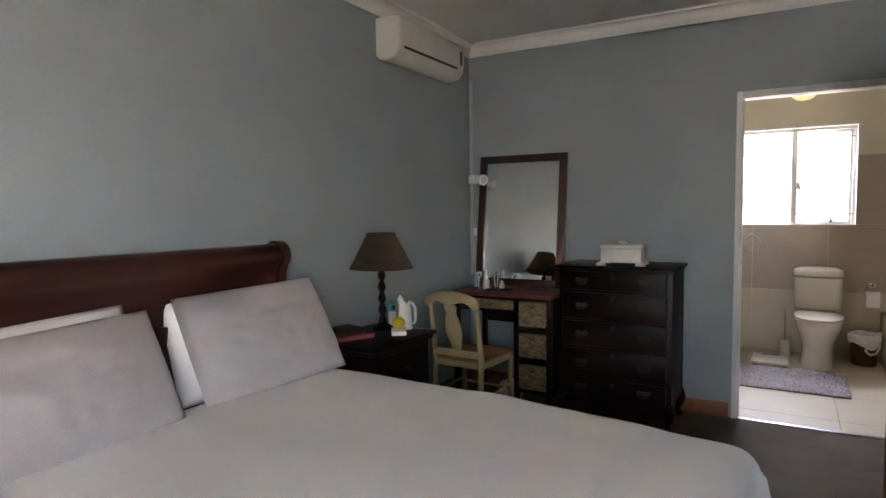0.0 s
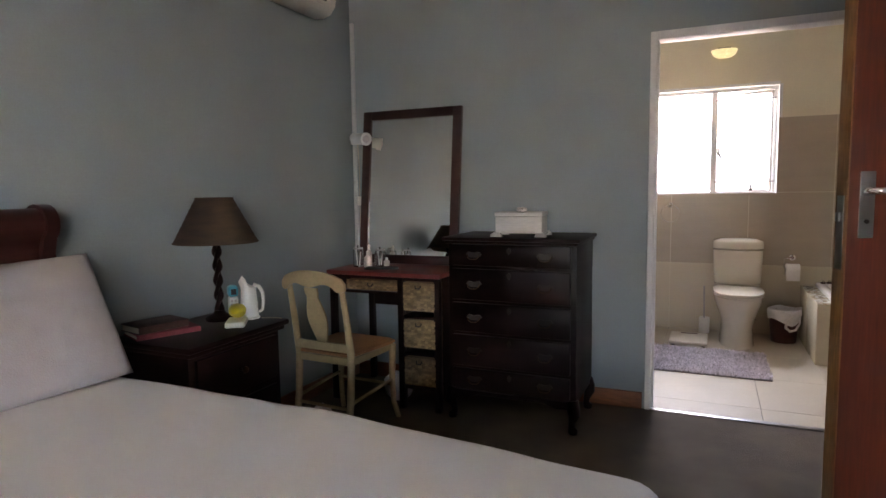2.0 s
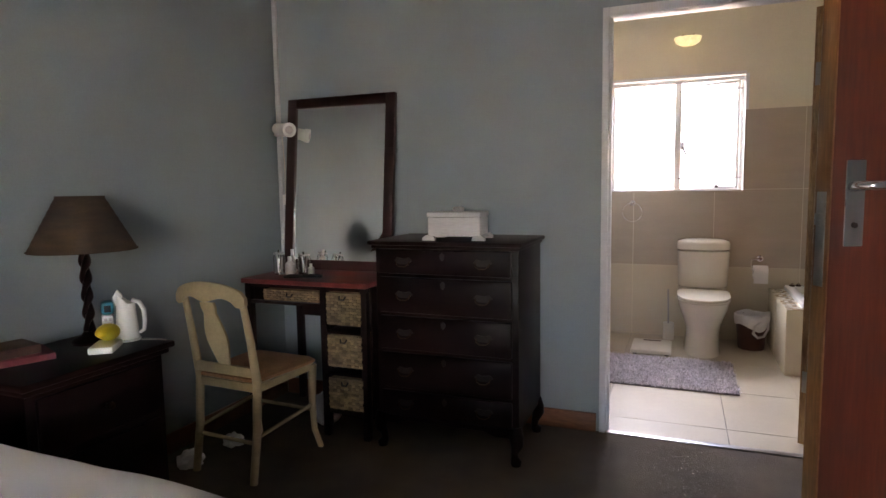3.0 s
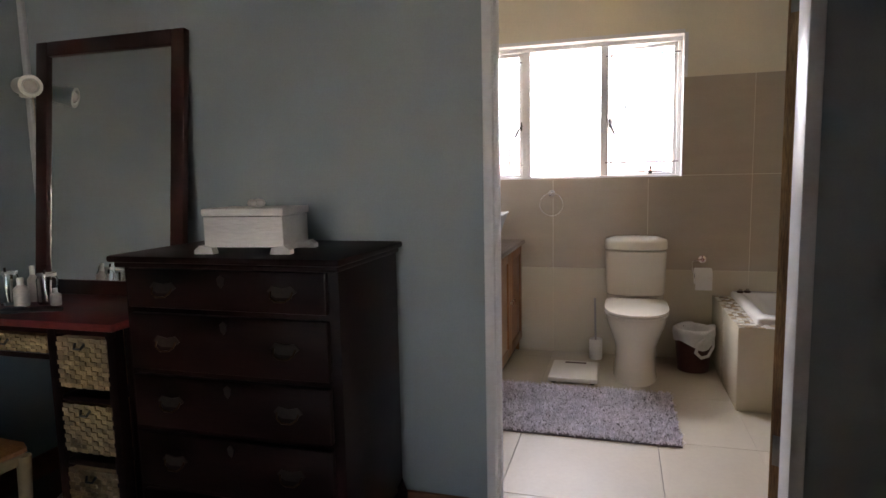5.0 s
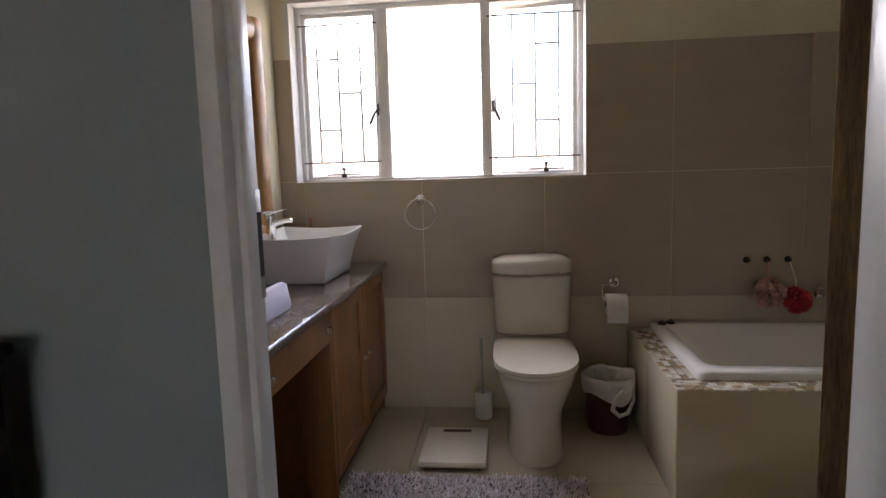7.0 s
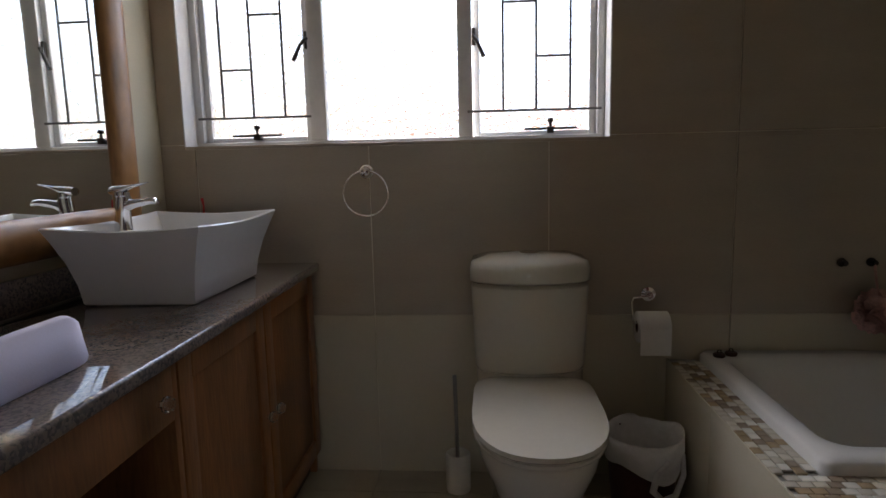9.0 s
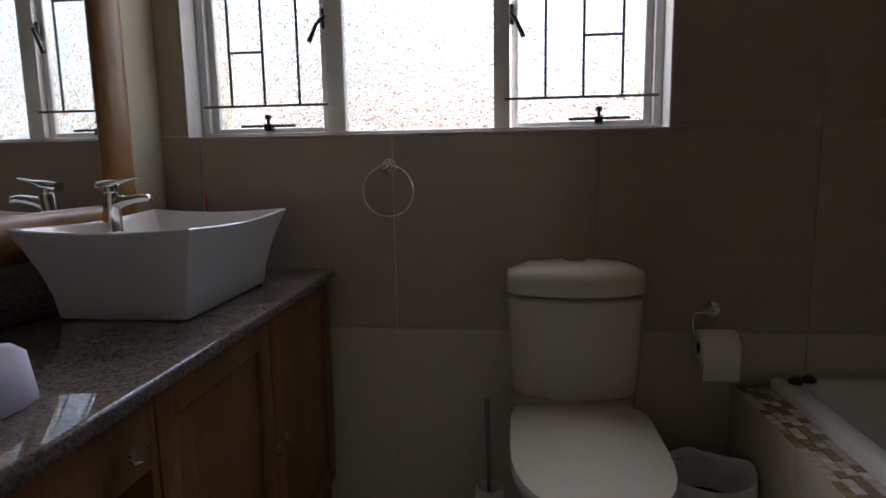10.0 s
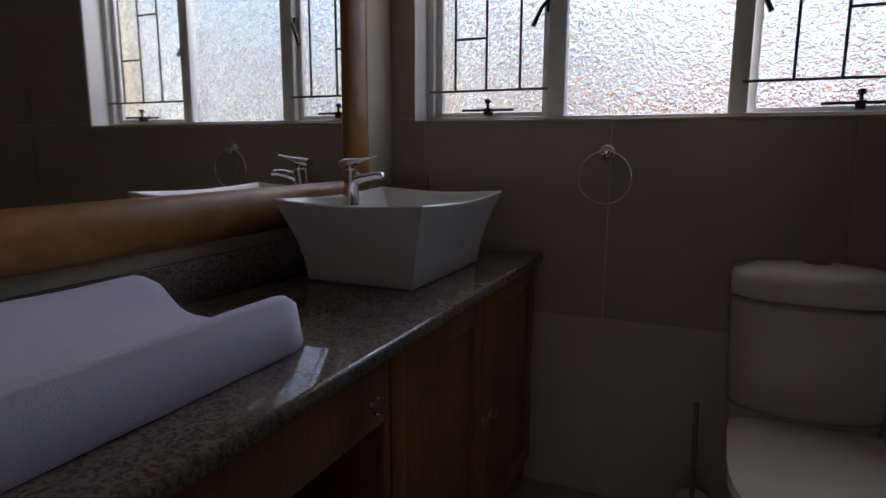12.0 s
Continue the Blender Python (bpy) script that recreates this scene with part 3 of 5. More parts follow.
def small_bedside():
    n = thing("spray_bottle", "white bottle with teal top on the nightstand", "bottle", pose(-1.965, 2.69, NS, 0, 0, -38) @ Matrix.Scale(1.15, 4))
    bm = bmesh.new()
    box(bm, -0.022, 0.022, -0.018, 0.018, 0, 0.085, 0.008)
    part("body", bm, PLAST, n)
    bm = bmesh.new()
    box(bm, -0.024, 0.024, -0.02, 0.02, 0.085, 0.13, 0.012)
    cap = part("top", bm, TEAL, n, "teal cap with dark display")
    bm = bmesh.new()
    box(bm, 0.0235, 0.026, -0.01, 0.01, 0.095, 0.118, 0.001)
    part("display", bm, BLACK, cap)
    for k in range(4):
        bm = bmesh.new()
        box(bm, 0.0215, 0.0235, -0.012 + 0.014 * (k % 2), -0.003 + 0.014 * (k % 2), 0.05 + 0.015 * (k // 2), 0.06 + 0.015 * (k // 2), 0.001)
        part("button", bm, COSM, n, "small grey button")
    y = thing("handset", "rounded yellow plastic gadget on a white stand", "gadget", pose(-1.84, 2.575, NS, 0, 0, 35) @ Matrix.Scale(1.35, 4))
    bm = bmesh.new()
    rings = []
    for t, r, z in ((-0.05, 0.006, 0.05), (-0.04, 0.014, 0.052), (-0.01, 0.02, 0.05), (0.02, 0.028, 0.042), (0.04, 0.026, 0.04), (0.05, 0.01, 0.04)):
        rings.append([(r * math.cos(a), t, z + r * 0.85 * math.sin(a)) for a in [2 * math.pi * k / 16 for k in range(16)]])
    loft(bm, rings)
    part("shell", bm, YELLOW, y, "", 60)
    part("stand", rbox(-0.03, 0.03, -0.055, 0.04, 0.0, 0.018, bev=0.004), PLAST, y, "white stand")
    for nm, mt, x, yy, w, l, z, h, rz, lab in (("book", BOOKR, -2.025, 2.345, 0.17, 0.25, NS, 0.022, 158, "red hardback book lying on the nightstand"),
                                              ("book", BOOKB, -2.04, 2.325, 0.145, 0.21, NS + 0.022, 0.03, 168, "thick brown leather book lying on another")):
        b = thing(nm, lab, "book", pose(x, yy, z, 0, 0, rz), "books on the nightstand")
        part("page_block", rbox(-w / 2 + 0.004, w / 2 - 0.005, -l / 2 + 0.005, l / 2 - 0.005, 0.003, h - 0.003, bev=0.001), PAGES, b)
        bm = bmesh.new()
        box(bm, -w / 2, w / 2, -l / 2, l / 2, 0, 0.003, 0.001)
        box(bm, -w / 2, w / 2, -l / 2, l / 2, h - 0.003, h, 0.001)
        box(bm, -w / 2 - 0.001, -w / 2 + 0.003, -l / 2, l / 2, 0.001, h - 0.001, 0.001)
        part("cover", bm, mt, b)
    bm = bmesh.new()
    tube(bm, [(-1.825, 2.715, NS + 0.004), (-1.785, 2.735, NS + 0.004), (-1.76, 2.74, NS + 0.004), (-1.735, 2.745, NS + 0.003)], 0.003, 6)
    solid("power_cord", bm, CABLE, "thin ivory cord lying across the nightstand", "cord")


small_bedside()


def chair():
    """Seat faces local +y, back at y = 0."""
    c = thing("dining_chair", "cream-painted wooden chair with vase-shaped splat and tan seat", "chair", pose(-1.735, 3.035, 0, 0, 0, -4) @ Matrix.Scale(0.96, 4))
    W = 0.172
    for s in (-1, 1):
        bm = bmesh.new()
        pts = [(s * W, -0.02, 0), (s * W, 0.015, 0.22), (s * W, 0.03, 0.44), (s * W * 1.0, 0.0, 0.64), (s * W * 0.98, -0.035, 0.83)]
        tube(bm, pts, [0.017, 0.019, 0.02, 0.017, 0.014], 8)
        part("back_post", bm, CHAIRW, c, "", 60)
        bm = bmesh.new()
        tube(bm, [(s * (W + 0.025), 0.43, 0), (s * (W + 0.012), 0.4, 0.1), (s * (W + 0.008), 0.395, 0.25), (s * (W + 0.012), 0.4, 0.43)], [0.014, 0.015, 0.018, 0.021], 8)
        part("front_leg", bm, CHAIRW, c, "", 60)
        bm = bmesh.new()
        tube(bm, [(s * W, 0.015, 0.20), (s * (W + 0.01), 0.395, 0.23)], 0.009, 8)
        part("stretcher", bm, CHAIRW, c)
        bm = bmesh.new()
        prism(bm, [(0.03, 0.405), (0.4, 0.405), (0.4, 0.44), (0.03, 0.44)], s * (W + 0.005) - 0.011, s * (W + 0.005) + 0.011, None, "x")
        part("apron", bm, CHAIRW, c)
    for y, z in ((0.015, 0.17), (0.395, 0.2)):
        bm = bmesh.new()
        tube(bm, [(-W, y, z), (W, y, z)], 0.009, 8)
        part("stretcher", bm, CHAIRW, c)
    for y in (0.03, 0.4):
        bm = bmesh.new()
        box(bm, -W, W, y - 0.011, y + 0.011, 0.4, 0.44, 0.003)
        part("apron", bm, CHAIRW, c)
    bm = bmesh.new()
    n = 16
    rings = []
    for z, g in ((0.438, -0.012), (0.446, 0.0), (0.458, 0.0), (0.464, -0.012)):
        o = [(-W - 0.005 - g, 0.02 - g), (W + 0.005 + g, 0.02 - g), (W + 0.03 + g, 0.3), (W + 0.03 + g, 0.4 + g), (W - 0.02, 0.425 + g), (-W + 0.02, 0.425 + g), (-W - 0.03 - g, 0.4 + g), (-W - 0.03 - g, 0.3)]
        rings.append([(x, y, z) for x, y in o])
    loft(bm, rings)
    part("seat", bm, SEATW, c, "worn tan padded seat", 50)
    # crest rail: wide, bowed, drooping at the ends
    bm = bmesh.new()
    N = 20
    rings = []
    for k in range(N + 1):
        a = -1 + 2 * k / N
        x = a * 0.2
        y = -0.045 - 0.03 * (1 - a * a)
        top = 0.9 - 0.05 * abs(a) ** 2.4
        bot = 0.815 - 0.012 * math.cos(a * math.pi * 2) * (abs(a) < 0.75) - 0.028 * abs(a) ** 2 + (0.012 if abs(a) < 0.75 else 0)
        if abs(a) > 0.94:
            mid = (top + bot) / 2
            top, bot = mid + (top - mid) * 0.55, mid + (bot - mid) * 0.55
        rings.append([(x, y - 0.009, bot), (x, y + 0.009, bot), (x, y + 0.011, (top + bot) / 2), (x, y + 0.009, top), (x, y - 0.009, top), (x, y - 0.011, (top + bot) / 2)])
    loft(bm, rings)
    part("crest_rail", bm, CHAIRW, c, "", 60)
    # vase splat
    bm = bmesh.new()
    rings = []
    for k in range(13):
        t = k / 12
        w = 0.028 + 0.032 * math.sin(math.pi * min(1, t * 1.08)) ** 1.5 + 0.012 * (t > 0.9)
        y = 0.02 - 0.085 * t
        z = 0.50 + 0.31 * t
        rings.append([(-w, y - 0.006, z), (w, y - 0.006, z), (w, y + 0.006, z), (-w, y + 0.006, z)])
    loft(bm, rings)
    part("splat", bm, CHAIRW, c, "", 60)
    bm = bmesh.new()
    box(bm, -W, W, 0.005, 0.025, 0.47, 0.515, 0.004)
    part("lower_rail", bm, CHAIRW, c)


chair()


def weave_panel(bm, x0, x1, y, z0, z1, rows, cols):
    """Fat woven strands, over and under, on a front at y."""
    dx, dz = (x1 - x0) / cols, (z1 - z0) / rows
    for r in range(rows):
        for c in range(cols):
            o = 0.004 if (r + c) % 2 else 0.0
            j = random.uniform(-0.001, 0.001)
            box(bm, x0 + c * dx + 0.0005, x0 + (c + 1.12) * dx, y - 0.006 - o + j, y + 0.002, z0 + r * dz + 0.0012, z0 + (r + 1) * dz - 0.0008)


def desk():
    d = thing("dressing_table", "dark wooden dressing table with red-brown top and woven baskets", "desk", pose(0, 0, 0))
    x0, x1, y0, y1, h = -2.03, -1.31, 3.55, 4.03, 0.785
    part("tabletop", rbox(x0 - 0.01, x1 + 0.005, y0 - 0.015, y1, h - 0.025, h, bev=0.004), REDTOP, d, "glossy red-brown top")
    bm = bmesh.new()
    box(bm, x0, x1, y0 + 0.004, y0 + 0.03, h - 0.045, h - 0.0252)
    box(bm, x0, -1.56, y0 + 0.004, y0 + 0.03, 0.655, 0.672)
    box(bm, x0, x0 + 0.02, y0 + 0.03, y1, 0.64, h - 0.0252)
    box(bm, x0, x1, y1 - 0.02, y1, 0.5, h - 0.0252)
    part("apron", bm, DARK, d)
    for x, y in ((x0, y0), (x0, y1 - 0.04), (x1 - 0.04, y0), (x1 - 0.04, y1 - 0.04), (-1.575, y0), (-1.575, y1 - 0.04)):
        part("leg", rbox(x, x + 0.035, y, y + 0.04, 0, h - 0.0252, bev=0.004), DARK, d)
    for z in (0.14, 0.335, 0.545):
        part("shelf", rbox(-1.54, x1 - 0.04, y0 + 0.005, y1, z - 0.02, z, bev=0.003), DARK, d)
    part("side_panel", rbox(x1 - 0.006, x1 + 0.003, y0 + 0.04, y1 - 0.04, 0.1, h - 0.0252, bev=0.002), DARK, d)
    part("side_panel", rbox(-1.57, -1.562, y0 + 0.04, y1 - 0.04, 0.1, 0.66, bev=0.002), DARK, d)
    for bx0, bx1, z0, z1, rows, cols, dep in ((-1.91, -1.58, 0.675, 0.737, 5, 16, 0.35), (-1.536, -1.345, 0.57, 0.737, 11, 9, 0.4), (-1.536, -1.345, 0.36, 0.525, 11, 9, 0.4), (-1.536, -1.345, 0.145, 0.31, 11, 9, 0.4)):
        b = thing("basket", "woven seagrass drawer basket in the dressing table", "basket", pose((bx0 + bx1) / 2, y0, z0), "baskets in the dressing table")
        w = (bx1 - bx0) / 2
        H = z1 - z0
        bm = bmesh.new()
        box(bm, -w + 0.002, w - 0.002, 0.006, dep, 0, H - 0.006, 0.003)
        part("body", bm, WEAVE, b)
        bm = bmesh.new()
        weave_panel(bm, -w, w, 0.006, 0.002, H - 0.004, rows, cols)
        part("weave", bm, WEAVE, b)
        bm = bmesh.new()
        tube(bm, [(-0.018, -0.006, H - 0.02), (-0.012, -0.016, H - 0.035), (0.012, -0.016, H - 0.035), (0.018, -0.006, H - 0.02)], 0.004, 6)
        part("handle", bm, IRON, b, "dark loop handle")


desk()


def dresser():
    d = thing("chest_of_drawers", "tall dark mahogany chest of five drawers on short carved feet", "chest of drawers", pose(0, 0, 0))
    x0, x1, y0, y1, h = -1.255, -0.565, 3.53, 3.98, 0.995
    part("carcass", rbox(x0, x1, y0 + 0.02, y1, 0.15, h - 0.03, bev=0.004), DARK, d)
    bm = bmesh.new()
    box(bm, x0 - 0.025, x1 + 0.022, y0 - 0.02, y1 + 0.005, h - 0.02, h, 0.007)
    box(bm, x0 - 0.012, x1 + 0.01, y0 - 0.005, y1, h - 0.036, h - 0.02, 0.005)
    part("top", bm, DARK, d, "polished dark top with moulded edge")
    zs = [0.965, 0.835, 0.652, 0.478, 0.294, 0.165]
    for a, b in zip(zs, zs[1:]):
        dr = part("drawer", rbox(x0 + 0.025, x1 - 0.028, y0 - 0.002, y0 + 0.02, b + 0.008, a - 0.008, bev=0.006), DARK, d)
        zc = (a + b) / 2
        for f in (0.2, 0.8):
            x = x0 + 0.025 + f * (x1 - x0 - 0.053)
            bm = bmesh.new()
            prism(bm, [(x - 0.045, zc + 0.004), (x - 0.03, zc + 0.02), (x, zc + 0.014), (x + 0.03, zc + 0.02), (x + 0.045, zc + 0.004), (x + 0.02, zc - 0.012), (x - 0.02, zc - 0.012)], y0 - 0.005, y0 - 0.0015)
            part("back_plate", bm, IRON, dr, "dark pierced brass plate")
            bm = bmesh.new()
            tube(bm, [(x - 0.033, y0 - 0.006, zc + 0.004), (x - 0.03, y0 - 0.014, zc - 0.01), (x - 0.014, y0 - 0.017, zc - 0.021), (x + 0.014, y0 - 0.017, zc - 0.021), (x + 0.03, y0 - 0.014, zc - 0.01), (x + 0.033, y0 - 0.006, zc + 0.004)], 0.0028, 6)
            part("bail_handle", bm, BRASS, dr, "aged brass swing handle")
        x = (x0 + x1) / 2
        bm = bmesh.new()
        prism(bm, [(x, a - 0.02), (x + 0.012, a - 0.03), (x + 0.009, a - 0.048), (x, a - 0.058), (x - 0.009, a - 0.048), (x - 0.012, a - 0.03)], y0 - 0.005, y0 - 0.0015)
        part("keyhole_plate", bm, IRON, dr, "small dark keyhole plate")
    bm = bmesh.new()
    prism(bm, [(x0 + 0.0, 0.165), (x0, 0.13), (x0 + 0.1, 0.125), (x0 + 0.16, 0.145), (x1 - 0.16, 0.145), (x1 - 0.1, 0.125), (x1, 0.13), (x1, 0.165)], y0 + 0.002, y0 + 0.022)
    part("skirt", bm, DARK, d)
    for x, sx in ((x0 + 0.02, -1), (x1 - 0.02, 1)):
        for y, sy in ((y0 + 0.025, -1), (y1 - 0.03, 1)):
            bm = bmesh.new()
            tube(bm, [(x, y, 0.17), (x + sx * 0.008, y + sy * 0.008, 0.13), (x + sx * 0.012, y + sy * 0.012, 0.1), (x, y, 0.06), (x - sx * 0.003, y - sy * 0.003, 0.035), (x + sx * 0.006, y + sy * 0.006, 0.015), (x + sx * 0.006, y + sy * 0.006, 0.0)],
                 [0.032, 0.034, 0.03, 0.018, 0.017, 0.026, 0.022], 12)
            part("foot", bm, DARK, d, "", 60)


dresser()


def keepsake_box():
    b = thing("keepsake_box", "whitewashed wooden box with shell knob on the chest of drawers", "box", pose(-0.888, 3.685, 0.995, 0, 0, 5))
    part("body", rbox(-0.122, 0.122, -0.085, 0.085, 0.018, 0.105, bev=0.003), LIME, b)
    part("lid", rbox(-0.126, 0.126, -0.089, 0.089, 0.107, 0.128, bev=0.004), LIME, b)
    for s in (-1, 1):
        bm = bmesh.new()
        prism(bm, [(s * 0.146, 0.0), (s * 0.146, 0.012), (s * 0.128, 0.024), (s * 0.092, 0.018), (s * 0.086, 0.0)], -0.1, -0.072)
        prism(bm, [(s * 0.146, 0.0), (s * 0.146, 0.012), (s * 0.128, 0.024), (s * 0.092, 0.018), (s * 0.086, 0.0)], 0.072, 0.1)
        box(bm, s * 0.128 - 0.004, s * 0.128 + 0.004, -0.1, 0.1, 0.01, 0.024)
        part("bracket_foot", bm, LIME, b)
    bm = bmesh.new()
    for x, y, r in ((-0.014, 0, 0.014), (0.004, 0.006, 0.016), (0.018, -0.003, 0.013), (0.0, -0.012, 0.011)):
        lathe(bm, [(0.002, -r * 0.8), (r * 0.8, -r * 0.5), (r, 0), (r * 0.7, r * 0.6), (0.002, r * 0.8)], 10, pose(x, y, 0.14))
    part("knob", bm, LIME, b, "pale shell-shaped knob", 60)


keepsake_box()


def leaning_mirror():
    w, h, f = 0.685, 0.97, 0.056
    lean = math.degrees(math.asin(0.105 / h))
    m = thing("standing_mirror", "tall dark-framed mirror leaning on the wall over the table", "mirror", pose(-1.702, 3.925, 0.786, -lean))
    bm = bmesh.new()
    box(bm, -w / 2 + f - 0.01, w / 2 - f + 0.01, -0.003, 0.003, f - 0.01, h - f + 0.01)
    part("mirror_glass", bm, MIRROR, m, "silvered mirror glass", None)
    for a in ((-w / 2, -w / 2 + f, 0, h), (w / 2 - f, w / 2, 0, h), (-w / 2 + f, w / 2 - f, 0, f), (-w / 2 + f, w / 2 - f, h - f, h)):
        part("frame_rail", rbox(a[0], a[1], -0.016, 0.014, a[2], a[3], bev=0.004), MAHOG, m)
    part("back_board", rbox(-w / 2 + 0.02, w / 2 - 0.02, 0.0142, 0.018, 0.02, h - 0.02, bev=0.001), DARK, m)


leaning_mirror()


def spotlight():
    s = thing("clip_spotlight", "small white adjustable spotlight on the wall corner", "spotlight", pose(-2.115, 4.005, 1.59) @ Matrix.Scale(1.35, 4))
    bm = bmesh.new()
    box(bm, -0.025, 0.03, 0.0, 0.034, -0.03, 0.02, 0.006)
    part("bracket", bm, PLAST, s)
    bm = bmesh.new()
    lathe(bm, [(0.018, 0), (0.024, 0.01), (0.025, 0.1), (0.029, 0.105), (0.03, 0.125), (0.022, 0.126), (0.018, 0.115)], 20, pose(0.0, -0.012, 0.0) @ look((0, 0, 0), (0.15, -0.08, -0.02)) @ pose(0, 0, 0, 180, 0, 0))
    part("head", bm, PLAST, s, "", 50)
    bm = bmesh.new()
    lathe(bm, [(0.004, 0.117), (0.016, 0.116), (0.017, 0.122), (0.008, 0.13), (0.002, 0.131)], 14, pose(0.0, -0.012, 0.0) @ look((0, 0, 0), (0.15, -0.08, -0.02)) @ pose(0, 0, 0, 180, 0, 0))
    part("bulb", bm, COSM, s)


spotlight()
bm = bmesh.new()
box(bm, -2.15, -2.125, 4.035, 4.054, 0.85, 2.33, 0.004)
solid("cable_trunking", bm, TRUNK, "pale painted cable trunking down the wall corner", "trunking", None, "structure")
bm = bmesh.new()
tube(bm, [(-2.11, 4.035, 1.56), (-2.10, 4.035, 1.35), (-2.105, 4.035, 1.2), (-2.10, 4.03, 1.0), (-2.10, 4.015, 0.79)], 0.003, 6)
cord = solid("lamp_cord", bm, CABLE, "thin pale lamp cord with inline switch", "cord")
bm = bmesh.new()
box(bm, -2.116, -2.094, 4.02, 4.044, 1.15, 1.21, 0.005)
part("inline_switch", bm, PLAST, cord)


def toiletries():
    for k, (x, y, r, h, mt, nm, lab) in enumerate(((-1.93, 3.72, 0.032, 0.12, CLEAR, "glass_jar", "clear glass jar with brushes on the dressing table"),
            (-1.85, 3.70, 0.024, 0.10, COSM, "lotion_bottle", "pale lotion bottle on the dressing table"),
            (-1.80, 3.76, 0.034, 0.11, CLEAR, "glass_jar", "clear glass jar with pots in it"),
            (-1.745, 3.74, 0.018, 0.06, COSM, "small_pot", "small pale cosmetics pot"), (-1.89, 3.78, 0.018, 0.13, COSM, "lotion_bottle", "slim pale bottle on the dressing table"))):
        t = thing(nm, lab, "bottle", pose(x, y, 0.785), "toiletries on the dressing table")
        bm = bmesh.new()
        if mt is CLEAR:
            lathe(bm, [(r * 0.92, 0), (r, 0.008), (r, h * 0.78), (r * 0.86, h * 0.88), (r * 0.86, h), (r * 0.8, h), (r * 0.8, h * 0.88), (r * 0.92, h * 0.77), (r * 0.92, 0.01)], 20)
            part("jar", bm, mt, t, "", 50)
            for j in range(4):
                bm = bmesh.new()
                a = j * 1.7
                tube(bm, [(0.006 * math.cos(a), 0.006 * math.sin(a), 0.012), (0.016 * math.cos(a), 0.016 * math.sin(a), h * (0.75 + 0.12 * j))], 0.004, 6)
                part("brush", bm, (COSM, BRASS, LIME, DARK)[j], t)
            bm = bmesh.new()
            lathe(bm, [(r * 0.87, h * 0.9), (r * 0.9, h * 0.9), (r * 0.9, h * 0.985), (r * 0.87, h * 0.985)], 20, cap=False)
            part("metal_band", bm, STEEL, t)
        else:
            lathe(bm, [(r * 0.9, 0), (r, 0.006), (r, h * 0.62), (r * 0.5, h * 0.74), (r * 0.4, h * 0.76)], 16)
            part("body", bm, mt, t, "", 50)
            bm = bmesh.new()
            lathe(bm, [(r * 0.45, h * 0.755), (r * 0.45, h * 0.97), (r * 0.4, h)], 14)
            part("cap", bm, PLAST, t)
    t = thing("hairbrush", "dark hairbrush lying on the dressing table", "hairbrush", pose(-1.76, 3.60, 0.786, 0, 0, 20))
    bm = bmesh.new()
    lathe(bm, [(0.005, 0.0), (0.036, 0.004), (0.038, 0.012), (0.02, 0.02)], 18, None, 1.4, 0.8)
    part("head", bm, BLACK, t)
    bm = bmesh.new()
    tube(bm, [(0.05, 0, 0.01), (0.1, 0, 0.012), (0.15, 0, 0.01)], [0.009, 0.011, 0.008], 8)
    part("handle", bm, BLACK, t)


toiletries()


def air_conditioner():
    a = thing("air_conditioner", "ivory wall-mounted split air conditioner above the corner", "air conditioner", pose(XW, 2.84, 2.25))
    L = 0.80
    prof = [(0.001, 0.03), (0.001, 0.25), (0.13, 0.25), (0.165, 0.24), (0.178, 0.215), (0.18, 0.1), (0.172, 0.055), (0.14, 0.015), (0.09, 0.0), (0.03, 0.005)]
    bm = bmesh.new()
    prism(bm, prof, 0, L)
    bmesh.ops.bevel(bm, geom=[e for e in bm.edges if abs(e.verts[0].co.y - e.verts[1].co.y) < 1e-5], offset=0.006, segments=2, affect="EDGES")
    part("housing", bm, ACPL, a, "", 40)
    bm = bmesh.new()
    box(bm, 0.165, 0.181, 0.05, L - 0.1, 0.062, 0.076, 0.002, pose(0, 0, 0))
    part("outlet_slot", bm, BLACK, a, "dark air outlet slot")
    bm = bmesh.new()
    box(bm, 0.135, 0.168, 0.055, L - 0.11, 0.018, 0.024, 0.001, Matrix.Translation((0.15, 0, 0.03)) @ pose(0, 0, 0, 0, -48, 0) @ Matrix.Translation((-0.15, 0, -0.03)))
    part("louvre", bm, ACPL, a)
    bm = bmesh.new()
    box(bm, 0.178, 0.1815, L - 0.06, L - 0.035, 0.1, 0.19, 0.001)
    part("display_panel", bm, BLACK, a, "narrow dark display strip")


air_conditioner()


